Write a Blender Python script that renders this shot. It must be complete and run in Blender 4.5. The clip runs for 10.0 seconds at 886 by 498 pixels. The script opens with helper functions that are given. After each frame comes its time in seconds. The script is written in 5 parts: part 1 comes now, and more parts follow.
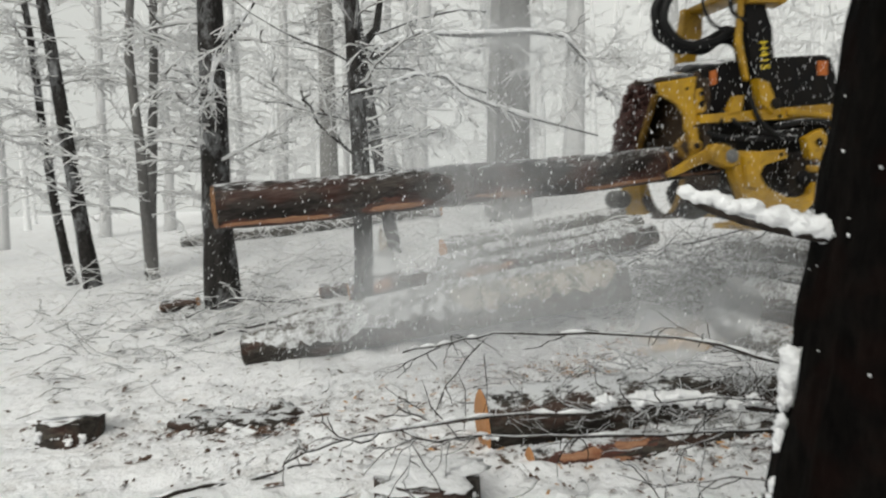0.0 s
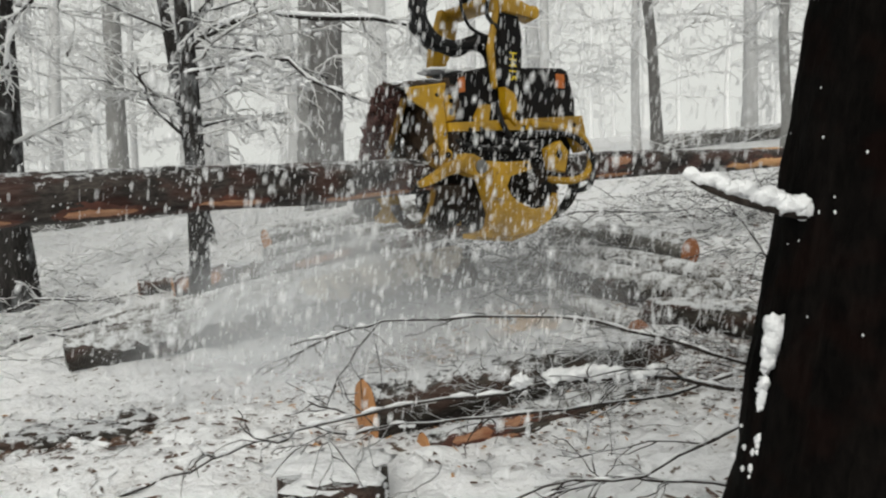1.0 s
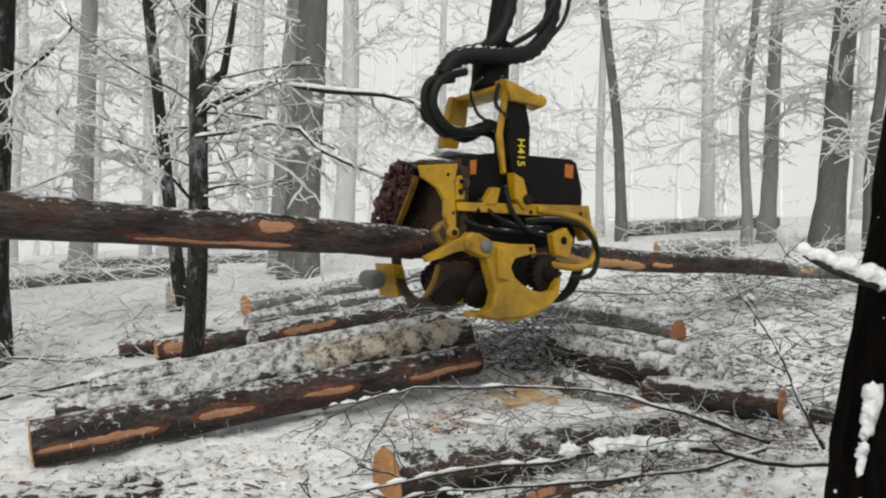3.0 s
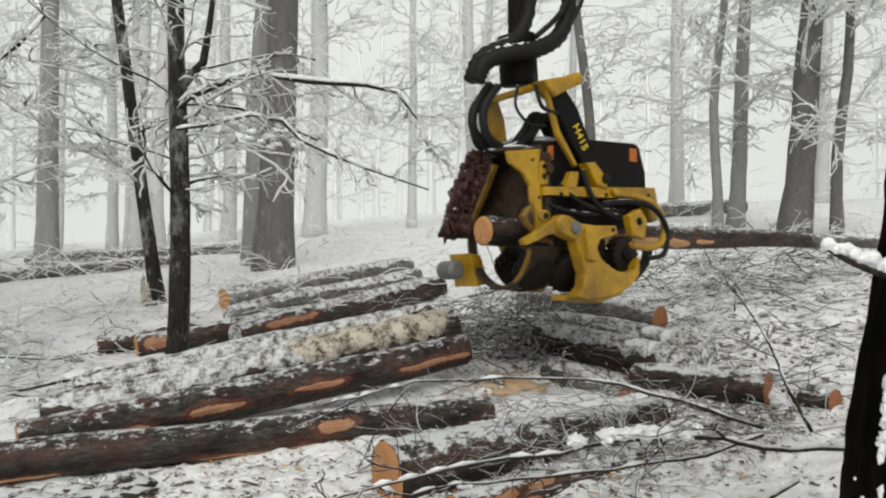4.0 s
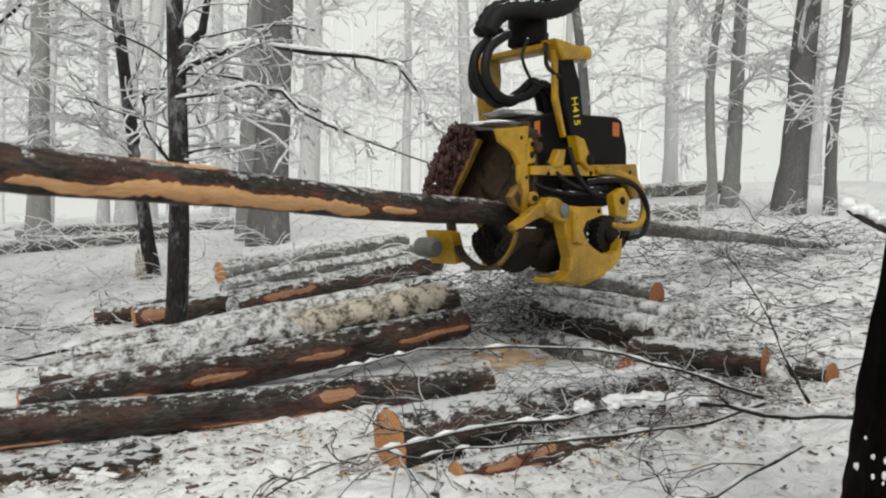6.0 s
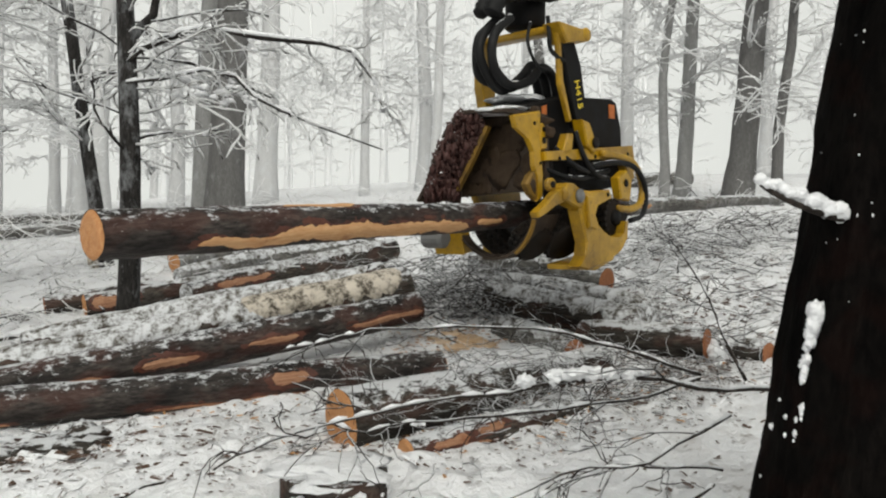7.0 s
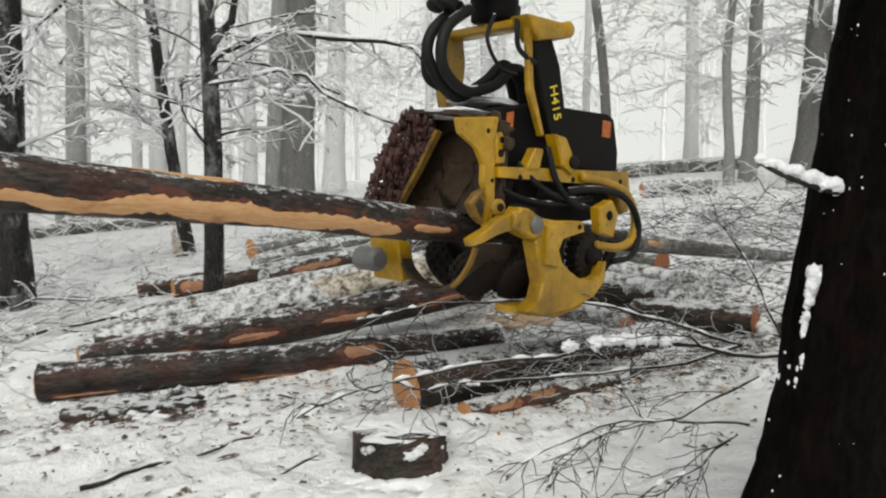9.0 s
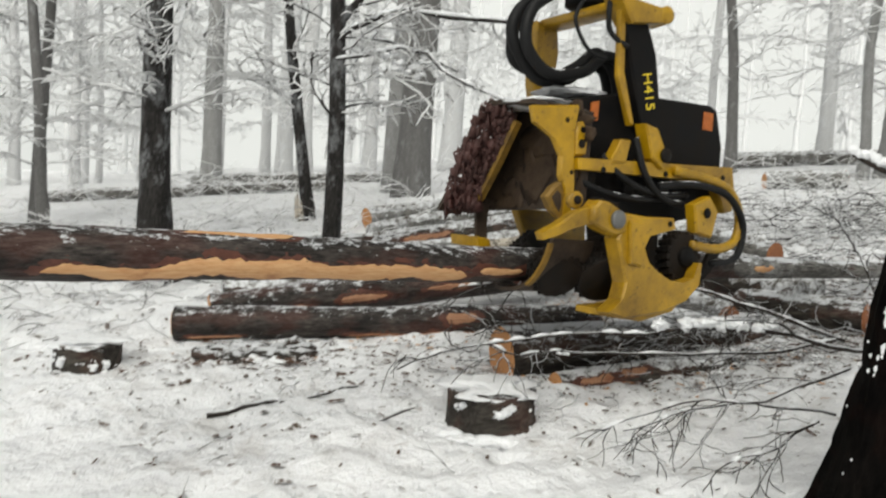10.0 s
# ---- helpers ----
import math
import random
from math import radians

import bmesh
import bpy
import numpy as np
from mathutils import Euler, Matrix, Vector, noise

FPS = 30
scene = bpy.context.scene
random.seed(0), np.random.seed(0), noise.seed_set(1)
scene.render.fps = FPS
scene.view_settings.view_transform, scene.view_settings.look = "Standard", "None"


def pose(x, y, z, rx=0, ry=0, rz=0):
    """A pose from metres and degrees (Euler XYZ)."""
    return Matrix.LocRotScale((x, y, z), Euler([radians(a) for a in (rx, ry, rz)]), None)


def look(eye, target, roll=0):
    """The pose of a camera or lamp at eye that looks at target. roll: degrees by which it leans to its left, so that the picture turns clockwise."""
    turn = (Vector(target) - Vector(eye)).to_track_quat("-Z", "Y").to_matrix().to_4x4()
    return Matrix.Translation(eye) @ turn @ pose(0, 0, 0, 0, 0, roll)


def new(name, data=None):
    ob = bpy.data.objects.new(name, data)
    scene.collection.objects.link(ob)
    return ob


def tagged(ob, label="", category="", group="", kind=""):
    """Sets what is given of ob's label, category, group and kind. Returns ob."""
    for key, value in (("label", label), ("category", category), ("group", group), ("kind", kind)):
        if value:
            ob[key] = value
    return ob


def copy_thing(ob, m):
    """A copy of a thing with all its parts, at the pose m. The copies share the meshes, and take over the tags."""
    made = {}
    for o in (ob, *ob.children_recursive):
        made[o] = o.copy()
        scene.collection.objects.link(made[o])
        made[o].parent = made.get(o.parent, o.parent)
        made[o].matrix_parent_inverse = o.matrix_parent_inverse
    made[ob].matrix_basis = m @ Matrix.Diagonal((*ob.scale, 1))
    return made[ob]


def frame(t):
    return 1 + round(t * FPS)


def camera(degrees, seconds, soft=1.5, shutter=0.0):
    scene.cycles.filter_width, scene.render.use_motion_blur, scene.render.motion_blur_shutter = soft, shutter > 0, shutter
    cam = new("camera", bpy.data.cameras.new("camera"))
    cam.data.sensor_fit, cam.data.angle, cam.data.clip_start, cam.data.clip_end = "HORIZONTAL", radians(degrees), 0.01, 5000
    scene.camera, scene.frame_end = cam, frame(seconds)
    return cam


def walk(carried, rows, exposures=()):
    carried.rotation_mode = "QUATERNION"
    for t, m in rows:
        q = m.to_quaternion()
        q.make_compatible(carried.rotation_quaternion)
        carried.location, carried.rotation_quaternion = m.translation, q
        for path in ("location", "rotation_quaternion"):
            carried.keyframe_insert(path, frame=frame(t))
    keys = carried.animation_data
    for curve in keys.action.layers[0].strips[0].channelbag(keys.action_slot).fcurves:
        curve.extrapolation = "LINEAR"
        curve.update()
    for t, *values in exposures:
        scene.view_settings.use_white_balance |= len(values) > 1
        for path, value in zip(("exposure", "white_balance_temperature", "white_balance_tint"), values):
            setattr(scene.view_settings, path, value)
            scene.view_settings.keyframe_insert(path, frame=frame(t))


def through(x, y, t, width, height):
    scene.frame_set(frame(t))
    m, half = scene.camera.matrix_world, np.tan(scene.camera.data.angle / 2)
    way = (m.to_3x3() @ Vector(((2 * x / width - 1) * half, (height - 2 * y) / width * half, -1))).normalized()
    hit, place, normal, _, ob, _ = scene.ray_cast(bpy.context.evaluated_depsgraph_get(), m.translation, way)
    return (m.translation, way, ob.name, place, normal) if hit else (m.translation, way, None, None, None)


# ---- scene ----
cam = camera(61.0, 10.0, soft=2.1, shutter=0.4)
CAM_ROWS = [
    (0.0, -0.0384, 0.5000, 1.6239, 86.170, 1.172, 3.574),
    (0.5, -0.3551, 0.5962, 1.6344, 87.552, -0.494, -2.972),
    (1.0, -0.5389, 0.5886, 1.6139, 85.086, 1.118, -12.350),
    (1.5, -0.5416, 0.6246, 1.5967, 86.105, -1.132, -13.738),
    (2.0, -0.6681, 0.6012, 1.5885, 86.505, -0.579, -15.832),
    (2.5, -0.8740, 0.5416, 1.5871, 87.697, -0.054, -19.210),
    (3.0, -0.9889, 0.6099, 1.5727, 90.985, -1.403, -16.062),
    (3.2, -1.0250, 0.6200, 1.5720, 90.670, -1.300, -17.260),
    (4.3, -1.1750, 0.6750, 1.6080, 89.950, -0.600, -18.500),
    (4.5, -1.1973, 0.6789, 1.5921, 89.862, -0.516, -17.903),
    (5.0, -1.2191, 0.6886, 1.5637, 89.898, -0.370, -17.640),
    (5.2, -1.2200, 0.6890, 1.5580, 89.770, -0.500, -18.290),
    (6.3, -1.2000, 0.6800, 1.5300, 88.240, -1.450, -19.850),
    (6.5, -1.1905, 0.6675, 1.5190, 88.179, -1.527, -20.933),
    (7.0, -1.1823, 0.5833, 1.4910, 87.985, -1.187, -22.159),
    (7.5, -1.1219, 0.4644, 1.4915, 87.164, -2.735, -19.031),
    (8.0, -1.0938, 0.3863, 1.5132, 88.124, -0.935, -18.827),
    (8.5, -1.1861, 0.2805, 1.5008, 87.950, 1.530, -18.397),
    (9.0, -1.2615, 0.1860, 1.4552, 87.149, -0.317, -17.143),
    (9.5, -1.2940, 0.0394, 1.4180, 88.410, -1.777, -12.452),
    (10.0, -1.2632, -0.0566, 1.4327, 85.259, -3.329, -8.429),
]
walk(cam, [(t, pose(x, y, z, rx, ry, rz)) for t, x, y, z, rx, ry, rz in CAM_ROWS],
     [(0.0, -0.02, 6750, 4), (0.5, -0.07, 6750, 4), (1.2, 0.03, 6750, 4), (2.0, 0.09, 6750, 4), (8.5, 0.13, 6750, 4), (10.0, 0.24, 6750, 4)])

# ---- light: overcast winter daylight ----
world = bpy.data.worlds.new("overcast_sky")
scene.world = world
world.use_nodes = True
wn, wl = world.node_tree.nodes, world.node_tree.links
wn.clear()
sky = wn.new("ShaderNodeTexSky")
sky.sky_type = "NISHITA"
sky.sun_disc = False
sky.sun_elevation, sky.sun_rotation = radians(35), radians(200)
sky.air_density, sky.dust_density = 1.0, 6.0
soften = wn.new("ShaderNodeHueSaturation")
soften.inputs["Saturation"].default_value = 0.12
back = wn.new("ShaderNodeBackground")
back.inputs["Strength"].default_value = 0.113
wout = wn.new("ShaderNodeOutputWorld")
wl.new(sky.outputs[0], soften.inputs["Color"])
wl.new(soften.outputs[0], back.inputs[0])
wl.new(back.outputs[0], wout.inputs[0])

sun_data = bpy.data.lights.new("sun", "SUN")
sun_data.energy, sun_data.angle, sun_data.color = 0.6, radians(40), (1.0, 0.97, 0.94)
sun = new("sun", sun_data)
sun.matrix_world = look((0, -4, 30), (1.5, 6.5, 0))
scene.view_settings.exposure = 0.0


# ---- materials ----
class Nodes:
    """A Principled material with short calls for the usual nodes."""

    def __init__(self, name, rough=0.8, metal=0.0):
        self.mat = bpy.data.materials.new(name)
        self.mat.use_nodes = True
        self.n, self.l = self.mat.node_tree.nodes, self.mat.node_tree.links
        self.b = self.n["Principled BSDF"]
        self.b.inputs["Roughness"].default_value = rough
        self.b.inputs["Metallic"].default_value = metal
        self.b.inputs["Specular IOR Level"].default_value = 0.2
        self.tc = self.n.new("ShaderNodeTexCoord")

    def noise(self, scale, detail=4.0, rough=0.6, stretch=None, coord="Object", distort=0.0):
        t = self.n.new("ShaderNodeTexNoise")
        t.inputs["Scale"].default_value, t.inputs["Detail"].default_value = scale, detail
        t.inputs["Roughness"].default_value, t.inputs["Distortion"].default_value = rough, distort
        src = self.tc.outputs[coord]
        if stretch:
            m = self.n.new("ShaderNodeMapping")
            m.inputs["Scale"].default_value = stretch
            self.l.new(src, m.inputs[0])
            src = m.outputs[0]
        self.l.new(src, t.inputs["Vector"])
        return t.outputs["Fac"]

    def ramp(self, fac, stops):
        r = self.n.new("ShaderNodeValToRGB")
        e = r.color_ramp.elements
        while len(e) < len(stops):
            e.new(0.5)
        for el, (p, c) in zip(e, stops):
            el.position = p
            el.color = (*c, 1) if isinstance(c, tuple) else (c, c, c, 1)
        self.l.new(fac, r.inputs[0])
        return r.outputs[0]

    def mix(self, fac, a, b):
        m = self.n.new("ShaderNodeMix")
        m.data_type = "RGBA"
        for sock, v in ((m.inputs[0], fac), (m.inputs[6], a), (m.inputs[7], b)):
            if isinstance(v, (int, float)):
                sock.default_value = v
            elif isinstance(v, tuple):
                sock.default_value = (*v, 1)
            else:
                self.l.new(v, sock)
        return m.outputs[2]

    def math(self, op, a, b=0.0):
        m = self.n.new("ShaderNodeMath")
        m.operation = op
        for sock, v in zip(m.inputs, (a, b)):
            if isinstance(v, (int, float)):
                sock.default_value = v
            else:
                self.l.new(v, sock)
        return m.outputs[0]

    def up(self):
        g = self.n.new("ShaderNodeNewGeometry")
        s = self.n.new("ShaderNodeSeparateXYZ")
        self.l.new(g.outputs["Normal"], s.inputs[0])
        return s.outputs[2]

    def bump(self, h, strength=0.5, dist=0.01):
        b = self.n.new("ShaderNodeBump")
        b.inputs["Strength"].default_value, b.inputs["Distance"].default_value = strength, dist
        self.l.new(h, b.inputs["Height"])
        self.l.new(b.outputs[0], self.b.inputs["Normal"])

    def done(self, colour, through=0.0):
        self.l.new(colour, self.b.inputs["Base Color"])
        if through:
            t, m = self.n.new("ShaderNodeBsdfTranslucent"), self.n.new("ShaderNodeMixShader")
            m.inputs[0].default_value = through
            self.l.new(colour, t.inputs["Color"])
            self.l.new(self.b.outputs[0], m.inputs[1])
            self.l.new(t.outputs[0], m.inputs[2])
            self.l.new(m.outputs[0], self.n["Material Output"].inputs["Surface"])
        return self.mat


SNOW = (0.83, 0.84, 0.86)


def bark_material(name, dark, light, frost=0.0, snow_from=2.0, along=(9, 9, 2.0), rough=0.75, patch=0.0, deep=0.35, gloss=0.2, fleck=(7.0, 1.0)):
    """Fissured bark; frost: share of rime on it; snow_from: how steep a face still holds snow (2: none)."""
    m = Nodes(name, rough)
    big = m.noise(1.0, 5, 0.65, along)
    fine = m.noise(6.0, 4, 0.7, along)
    col = m.mix(m.ramp(big, [(0.35, 0.0), (0.65, 1.0)]), dark, light)
    col = m.mix(m.ramp(fine, [(0.38, 0.75), (0.6, 0.0)]), col, tuple(c * deep for c in dark))
    m.b.inputs["Specular IOR Level"].default_value = gloss
    if patch:
        red = m.noise(2.2, 3, 0.5, (1.5, 3, 3))
        col = m.mix(m.ramp(red, [(0.5, 0.0), (0.62, patch)]), col, (0.16, 0.035, 0.018))
    if frost:
        f = m.noise(2.0, 6, 0.75, (1.5, 1.5, 0.8))
        col = m.mix(m.ramp(f, [(0.62 - 0.42 * frost, 0.0), (0.9 - 0.42 * frost, min(1.0, 0.35 + frost))]), col, (0.72, 0.74, 0.77))
    if snow_from < 2:
        ns = m.noise(fleck[0], 6, 0.8, (0.55, 1.0, 1.0))
        s = m.math("ADD", m.math("MULTIPLY", m.up(), fleck[1]), m.math("MULTIPLY", m.math("SUBTRACT", ns, 0.5), 2.2))
        col = m.mix(m.ramp(s, [(snow_from, 0.0), (min(snow_from + 0.16, 1.0), 1.0)]), col, (0.60, 0.61, 0.63))
    m.bump(m.math("ADD", big, m.math("MULTIPLY", fine, 0.5)), 0.9, 0.02)
    return m.done(col)


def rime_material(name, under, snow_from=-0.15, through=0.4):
    """Hoar frost on thin twigs: white, with under on the undersides, paled for mist on farther trees."""
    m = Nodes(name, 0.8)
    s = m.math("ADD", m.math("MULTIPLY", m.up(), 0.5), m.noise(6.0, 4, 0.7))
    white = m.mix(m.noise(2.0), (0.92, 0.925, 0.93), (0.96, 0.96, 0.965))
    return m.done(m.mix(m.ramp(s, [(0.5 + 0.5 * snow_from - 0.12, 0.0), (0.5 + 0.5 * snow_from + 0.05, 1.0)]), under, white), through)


def snow_material(name, dirt=0.0):
    m = Nodes(name, 0.55)
    a, b = m.noise(3.0, 6, 0.6), m.noise(26.0, 4, 0.6)
    col = m.mix(a, (0.80, 0.81, 0.84), (0.9, 0.9, 0.91))
    if dirt:
        c, d = m.noise(0.9, 3, 0.6), m.noise(8.0, 3, 0.6)
        spot = m.math("MULTIPLY", m.ramp(c, [(0.44, 0.0), (0.62, 0.8)]), m.ramp(d, [(0.62, 0.0), (0.69, 1.0)]))
        duff = m.math("MULTIPLY", m.ramp(m.noise(3.5, 3, 0.55), [(0.5, 0.0), (0.7, 1.0)]), m.ramp(m.noise(0.7, 2, 0.5), [(0.35, 0.0), (0.65, 0.45)]))
        col = m.mix(duff, col, (0.45, 0.42, 0.39))
        col = m.mix(m.math("MULTIPLY", spot, dirt), col, (0.13, 0.085, 0.055))
        # the dark of small pits is put into the colour, at random
        pit_dark = m.ramp(m.noise(6.0, 3, 0.55, None, "Object", 0.6), [(0.68, 0.0), (0.73, 1.0)])
        col = m.mix(pit_dark, col, (0.10, 0.075, 0.055))
    m.bump(m.math("ADD", m.math("ADD", a, m.math("MULTIPLY", m.noise(9.0, 4, 0.6), 0.8)), m.math("MULTIPLY", b, 0.12)), 0.7, 0.08)
    m.b.inputs["Specular IOR Level"].default_value = 0.25
    return m.done(col)


def plain_material(name, colour, rough, metal=0.0, worn=(0.08, 0.06, 0.04), wear=0.35, snow_from=2.0, scale=5.0, gloss=0.5):
    """Paint, steel, rubber: colour with dirt and rubbed places, and snow on top faces if asked."""
    m = Nodes(name, rough, metal)
    m.b.inputs["Specular IOR Level"].default_value = gloss
    a, b = m.noise(scale, 6, 0.7), m.noise(scale * 9, 4, 0.6)
    col = m.mix(m.ramp(a, [(0.38, 0.0), (0.72, wear)]), colour, worn)
    col = m.mix(m.ramp(b, [(0.6, 0.0), (0.72, wear * 0.8)]), col, tuple(c * 0.5 for c in worn))
    if snow_from < 2:
        s = m.math("ADD", m.up(), m.math("MULTIPLY", m.math("SUBTRACT", m.noise(9.0, 5, 0.7), 0.5), 1.6))
        col = m.mix(m.ramp(s, [(snow_from, 0.0), (min(snow_from + 0.14, 1.0), 1.0)]), col, SNOW)
    m.l.new(m.ramp(a, [(0.3, rough * 0.75), (0.7, min(1.0, rough * 1.35))]), m.b.inputs["Roughness"])
    m.bump(b, 0.25, 0.004)
    return m.done(col)


def wood_material(name, pale, deep, rings=True):
    m = Nodes(name, 0.65)
    n = m.noise(9.0, 5, 0.7, (1, 5, 5) if rings else (1.2, 9, 9))
    col = m.mix(m.ramp(n, [(0.35, 0.0), (0.7, 1.0)]), pale, deep)
    if rings:
        w = m.n.new("ShaderNodeTexWave")
        w.wave_type, w.rings_direction = "RINGS", "X"
        w.inputs["Scale"].default_value, w.inputs["Distortion"].default_value = 22.0, 1.5
        m.l.new(m.tc.outputs["Object"], w.inputs[0])
        col = m.mix(m.math("MULTIPLY", w.outputs["Fac"], 0.3), col, deep)
    spot = m.noise(4.0, 4, 0.7)
    col = m.mix(m.ramp(spot, [(0.58, 0.0), (0.72, 0.6)]), col, (0.22, 0.07, 0.03))
    m.bump(n, 0.3, 0.006)
    return m.done(col)


def patchy_material(name, top=(0.72, 0.73, 0.75)):
    """Thin lying snow with the bark showing through in flecks."""
    m = Nodes(name, 0.7)
    a, b = m.noise(9.0, 6, 0.75), m.noise(34.0, 4, 0.7)
    f = m.ramp(m.math("ADD", a, m.math("MULTIPLY", b, 0.45)), [(0.60, 0.0), (0.78, 1.0)])
    col = m.mix(m.noise(12.0), (0.045, 0.036, 0.028), (0.13, 0.11, 0.085))
    m.bump(f, 0.6, 0.015)
    return m.done(m.mix(f, col, top))


M_PATCHY = patchy_material("thin_patchy_snow")
M_DUSTY = patchy_material("sawdust_on_bark", (0.60, 0.54, 0.46))
M_GROUND = snow_material("trodden_snow", 0.75)
M_SNOW = snow_material("fresh_snow")
# Far darker than bark: the near trunk's crushed dark tone is in the colour.
M_FG = bark_material("near_black_bark", (0.0014, 0.0012, 0.0011), (0.0072, 0.0058, 0.005), along=(7, 7, 2.2), rough=0.85, gloss=0.05, patch=0.02)
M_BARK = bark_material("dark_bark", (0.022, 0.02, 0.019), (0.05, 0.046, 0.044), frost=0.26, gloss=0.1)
# Barks get paler with distance: mist is put into their base colours.
M_BARK_MID = bark_material("mist_greyed_rimed_bark", (0.135, 0.131, 0.128), (0.185, 0.18, 0.177), frost=0.14, deep=0.7, gloss=0.1)
M_BARK_FAR = bark_material("mist_paled_rimed_bark", (0.56, 0.56, 0.565), (0.64, 0.64, 0.645), frost=0.3, deep=0.85, gloss=0.1)
M_BARK_HAZE = bark_material("haze_grey_rimed_bark", (0.25, 0.247, 0.244), (0.33, 0.327, 0.324), frost=0.2, deep=0.8, gloss=0.1)
M_BARK_MIST = bark_material("mist_white_rimed_bark", (0.78, 0.785, 0.79), (0.86, 0.86, 0.865), frost=0.4, deep=0.93, gloss=0.1)
M_LIMB = bark_material("snowy_limb", (0.02, 0.017, 0.015), (0.05, 0.043, 0.038), snow_from=0.18)
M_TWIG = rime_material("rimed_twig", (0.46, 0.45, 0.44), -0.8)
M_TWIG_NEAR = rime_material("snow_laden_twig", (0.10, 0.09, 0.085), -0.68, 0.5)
# rime, with near-white undersides: mist over far twigs is in the colour
M_TWIG_FAR = rime_material("mist_paled_rimed_twig", (0.8, 0.8, 0.805), -0.7, 0.5)
M_BARE = bark_material("bare_twig", (0.02, 0.016, 0.013), (0.055, 0.043, 0.036), snow_from=0.55)
M_BRUSH = bark_material("snowy_brush", (0.03, 0.025, 0.02), (0.09, 0.075, 0.062), snow_from=0.25)
M_LOG = bark_material("wet_log_bark", (0.013, 0.010, 0.009), (0.085, 0.072, 0.064), along=(2.5, 9, 9), snow_from=0.44, rough=0.6, patch=0.16, fleck=(22.0, 0.5))
M_LOG_OLD = bark_material("snowed_log_bark", (0.024, 0.02, 0.017), (0.095, 0.083, 0.07), along=(2.0, 8, 8), snow_from=0.5, patch=0.15, fleck=(11.0, 0.75))
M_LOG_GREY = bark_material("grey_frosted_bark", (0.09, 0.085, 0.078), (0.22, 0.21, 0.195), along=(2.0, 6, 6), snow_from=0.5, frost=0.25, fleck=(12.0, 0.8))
M_CUT = wood_material("fresh_cut_wood", (0.56, 0.30, 0.14), (0.42, 0.18, 0.07))
M_CUT_RED = wood_material("weathered_cut_wood", (0.34, 0.145, 0.07), (0.22, 0.085, 0.04))
M_PEEL = wood_material("peeled_wood", (0.60, 0.37, 0.19), (0.46, 0.23, 0.10), rings=False)
M_PEEL_RED = wood_material("reddish_peeled_wood", (0.44, 0.25, 0.15), (0.22, 0.09, 0.05), rings=False)
M_TORN = plain_material("torn_inner_bark", (0.10, 0.028, 0.014), 0.6, worn=(0.03, 0.012, 0.008), wear=0.8, scale=12)
M_CHIP = plain_material("wood_chip", (0.5, 0.27, 0.11), 0.8, worn=(0.25, 0.1, 0.04))
M_LITTER = plain_material("bark_litter", (0.09, 0.05, 0.032), 0.9, worn=(0.03, 0.02, 0.014), snow_from=0.75)
M_YELLOW = plain_material("yellow_paint", (0.47, 0.265, 0.005), 0.4, worn=(0.12, 0.065, 0.012), wear=0.9, scale=3.2)
M_BLACK = plain_material("black_paint", (0.005, 0.005, 0.0055), 0.6, worn=(0.022, 0.018, 0.015), wear=0.6, gloss=0.1)
M_STEEL = plain_material("dirty_steel", (0.012, 0.011, 0.010), 0.6, 0.1, worn=(0.03, 0.019, 0.012), wear=0.7, gloss=0.12)
M_RUBBER = plain_material("hose_rubber", (0.006, 0.006, 0.0065), 0.6, worn=(0.02, 0.02, 0.02), wear=0.3, snow_from=0.88, gloss=0.25)
M_GRIMY = plain_material("sawdust_grime", (0.042, 0.024, 0.012), 0.7, worn=(0.016, 0.011, 0.008), wear=0.9, scale=7)
M_MAROON = plain_material("wet_bark_crust", (0.062, 0.019, 0.015), 0.65, worn=(0.03, 0.014, 0.011), wear=0.8, snow_from=0.93, scale=9)
M_RIM = plain_material("grimy_yellow_paint", (0.26, 0.14, 0.01), 0.6, worn=(0.05, 0.03, 0.012), wear=0.9, scale=8)
M_CAKE = plain_material("caked_dirt", (0.05, 0.028, 0.012), 0.8, worn=(0.025, 0.014, 0.009), wear=0.9, scale=9)
M_ORANGE = plain_material("orange_sticker", (0.5, 0.13, 0.018), 0.6, worn=(0.12, 0.045, 0.012), wear=0.6, scale=14)
M_GREY = plain_material("grey_casting", (0.13, 0.13, 0.127), 0.5, worn=(0.12, 0.11, 0.1), wear=0.5)
M_LETTER = plain_material("yellow_lettering", (0.8, 0.6, 0.03), 0.5, wear=0.1)
M_DUST = plain_material("sawdust", (0.55, 0.36, 0.2), 0.9, worn=(0.75, 0.7, 0.62), wear=0.6)


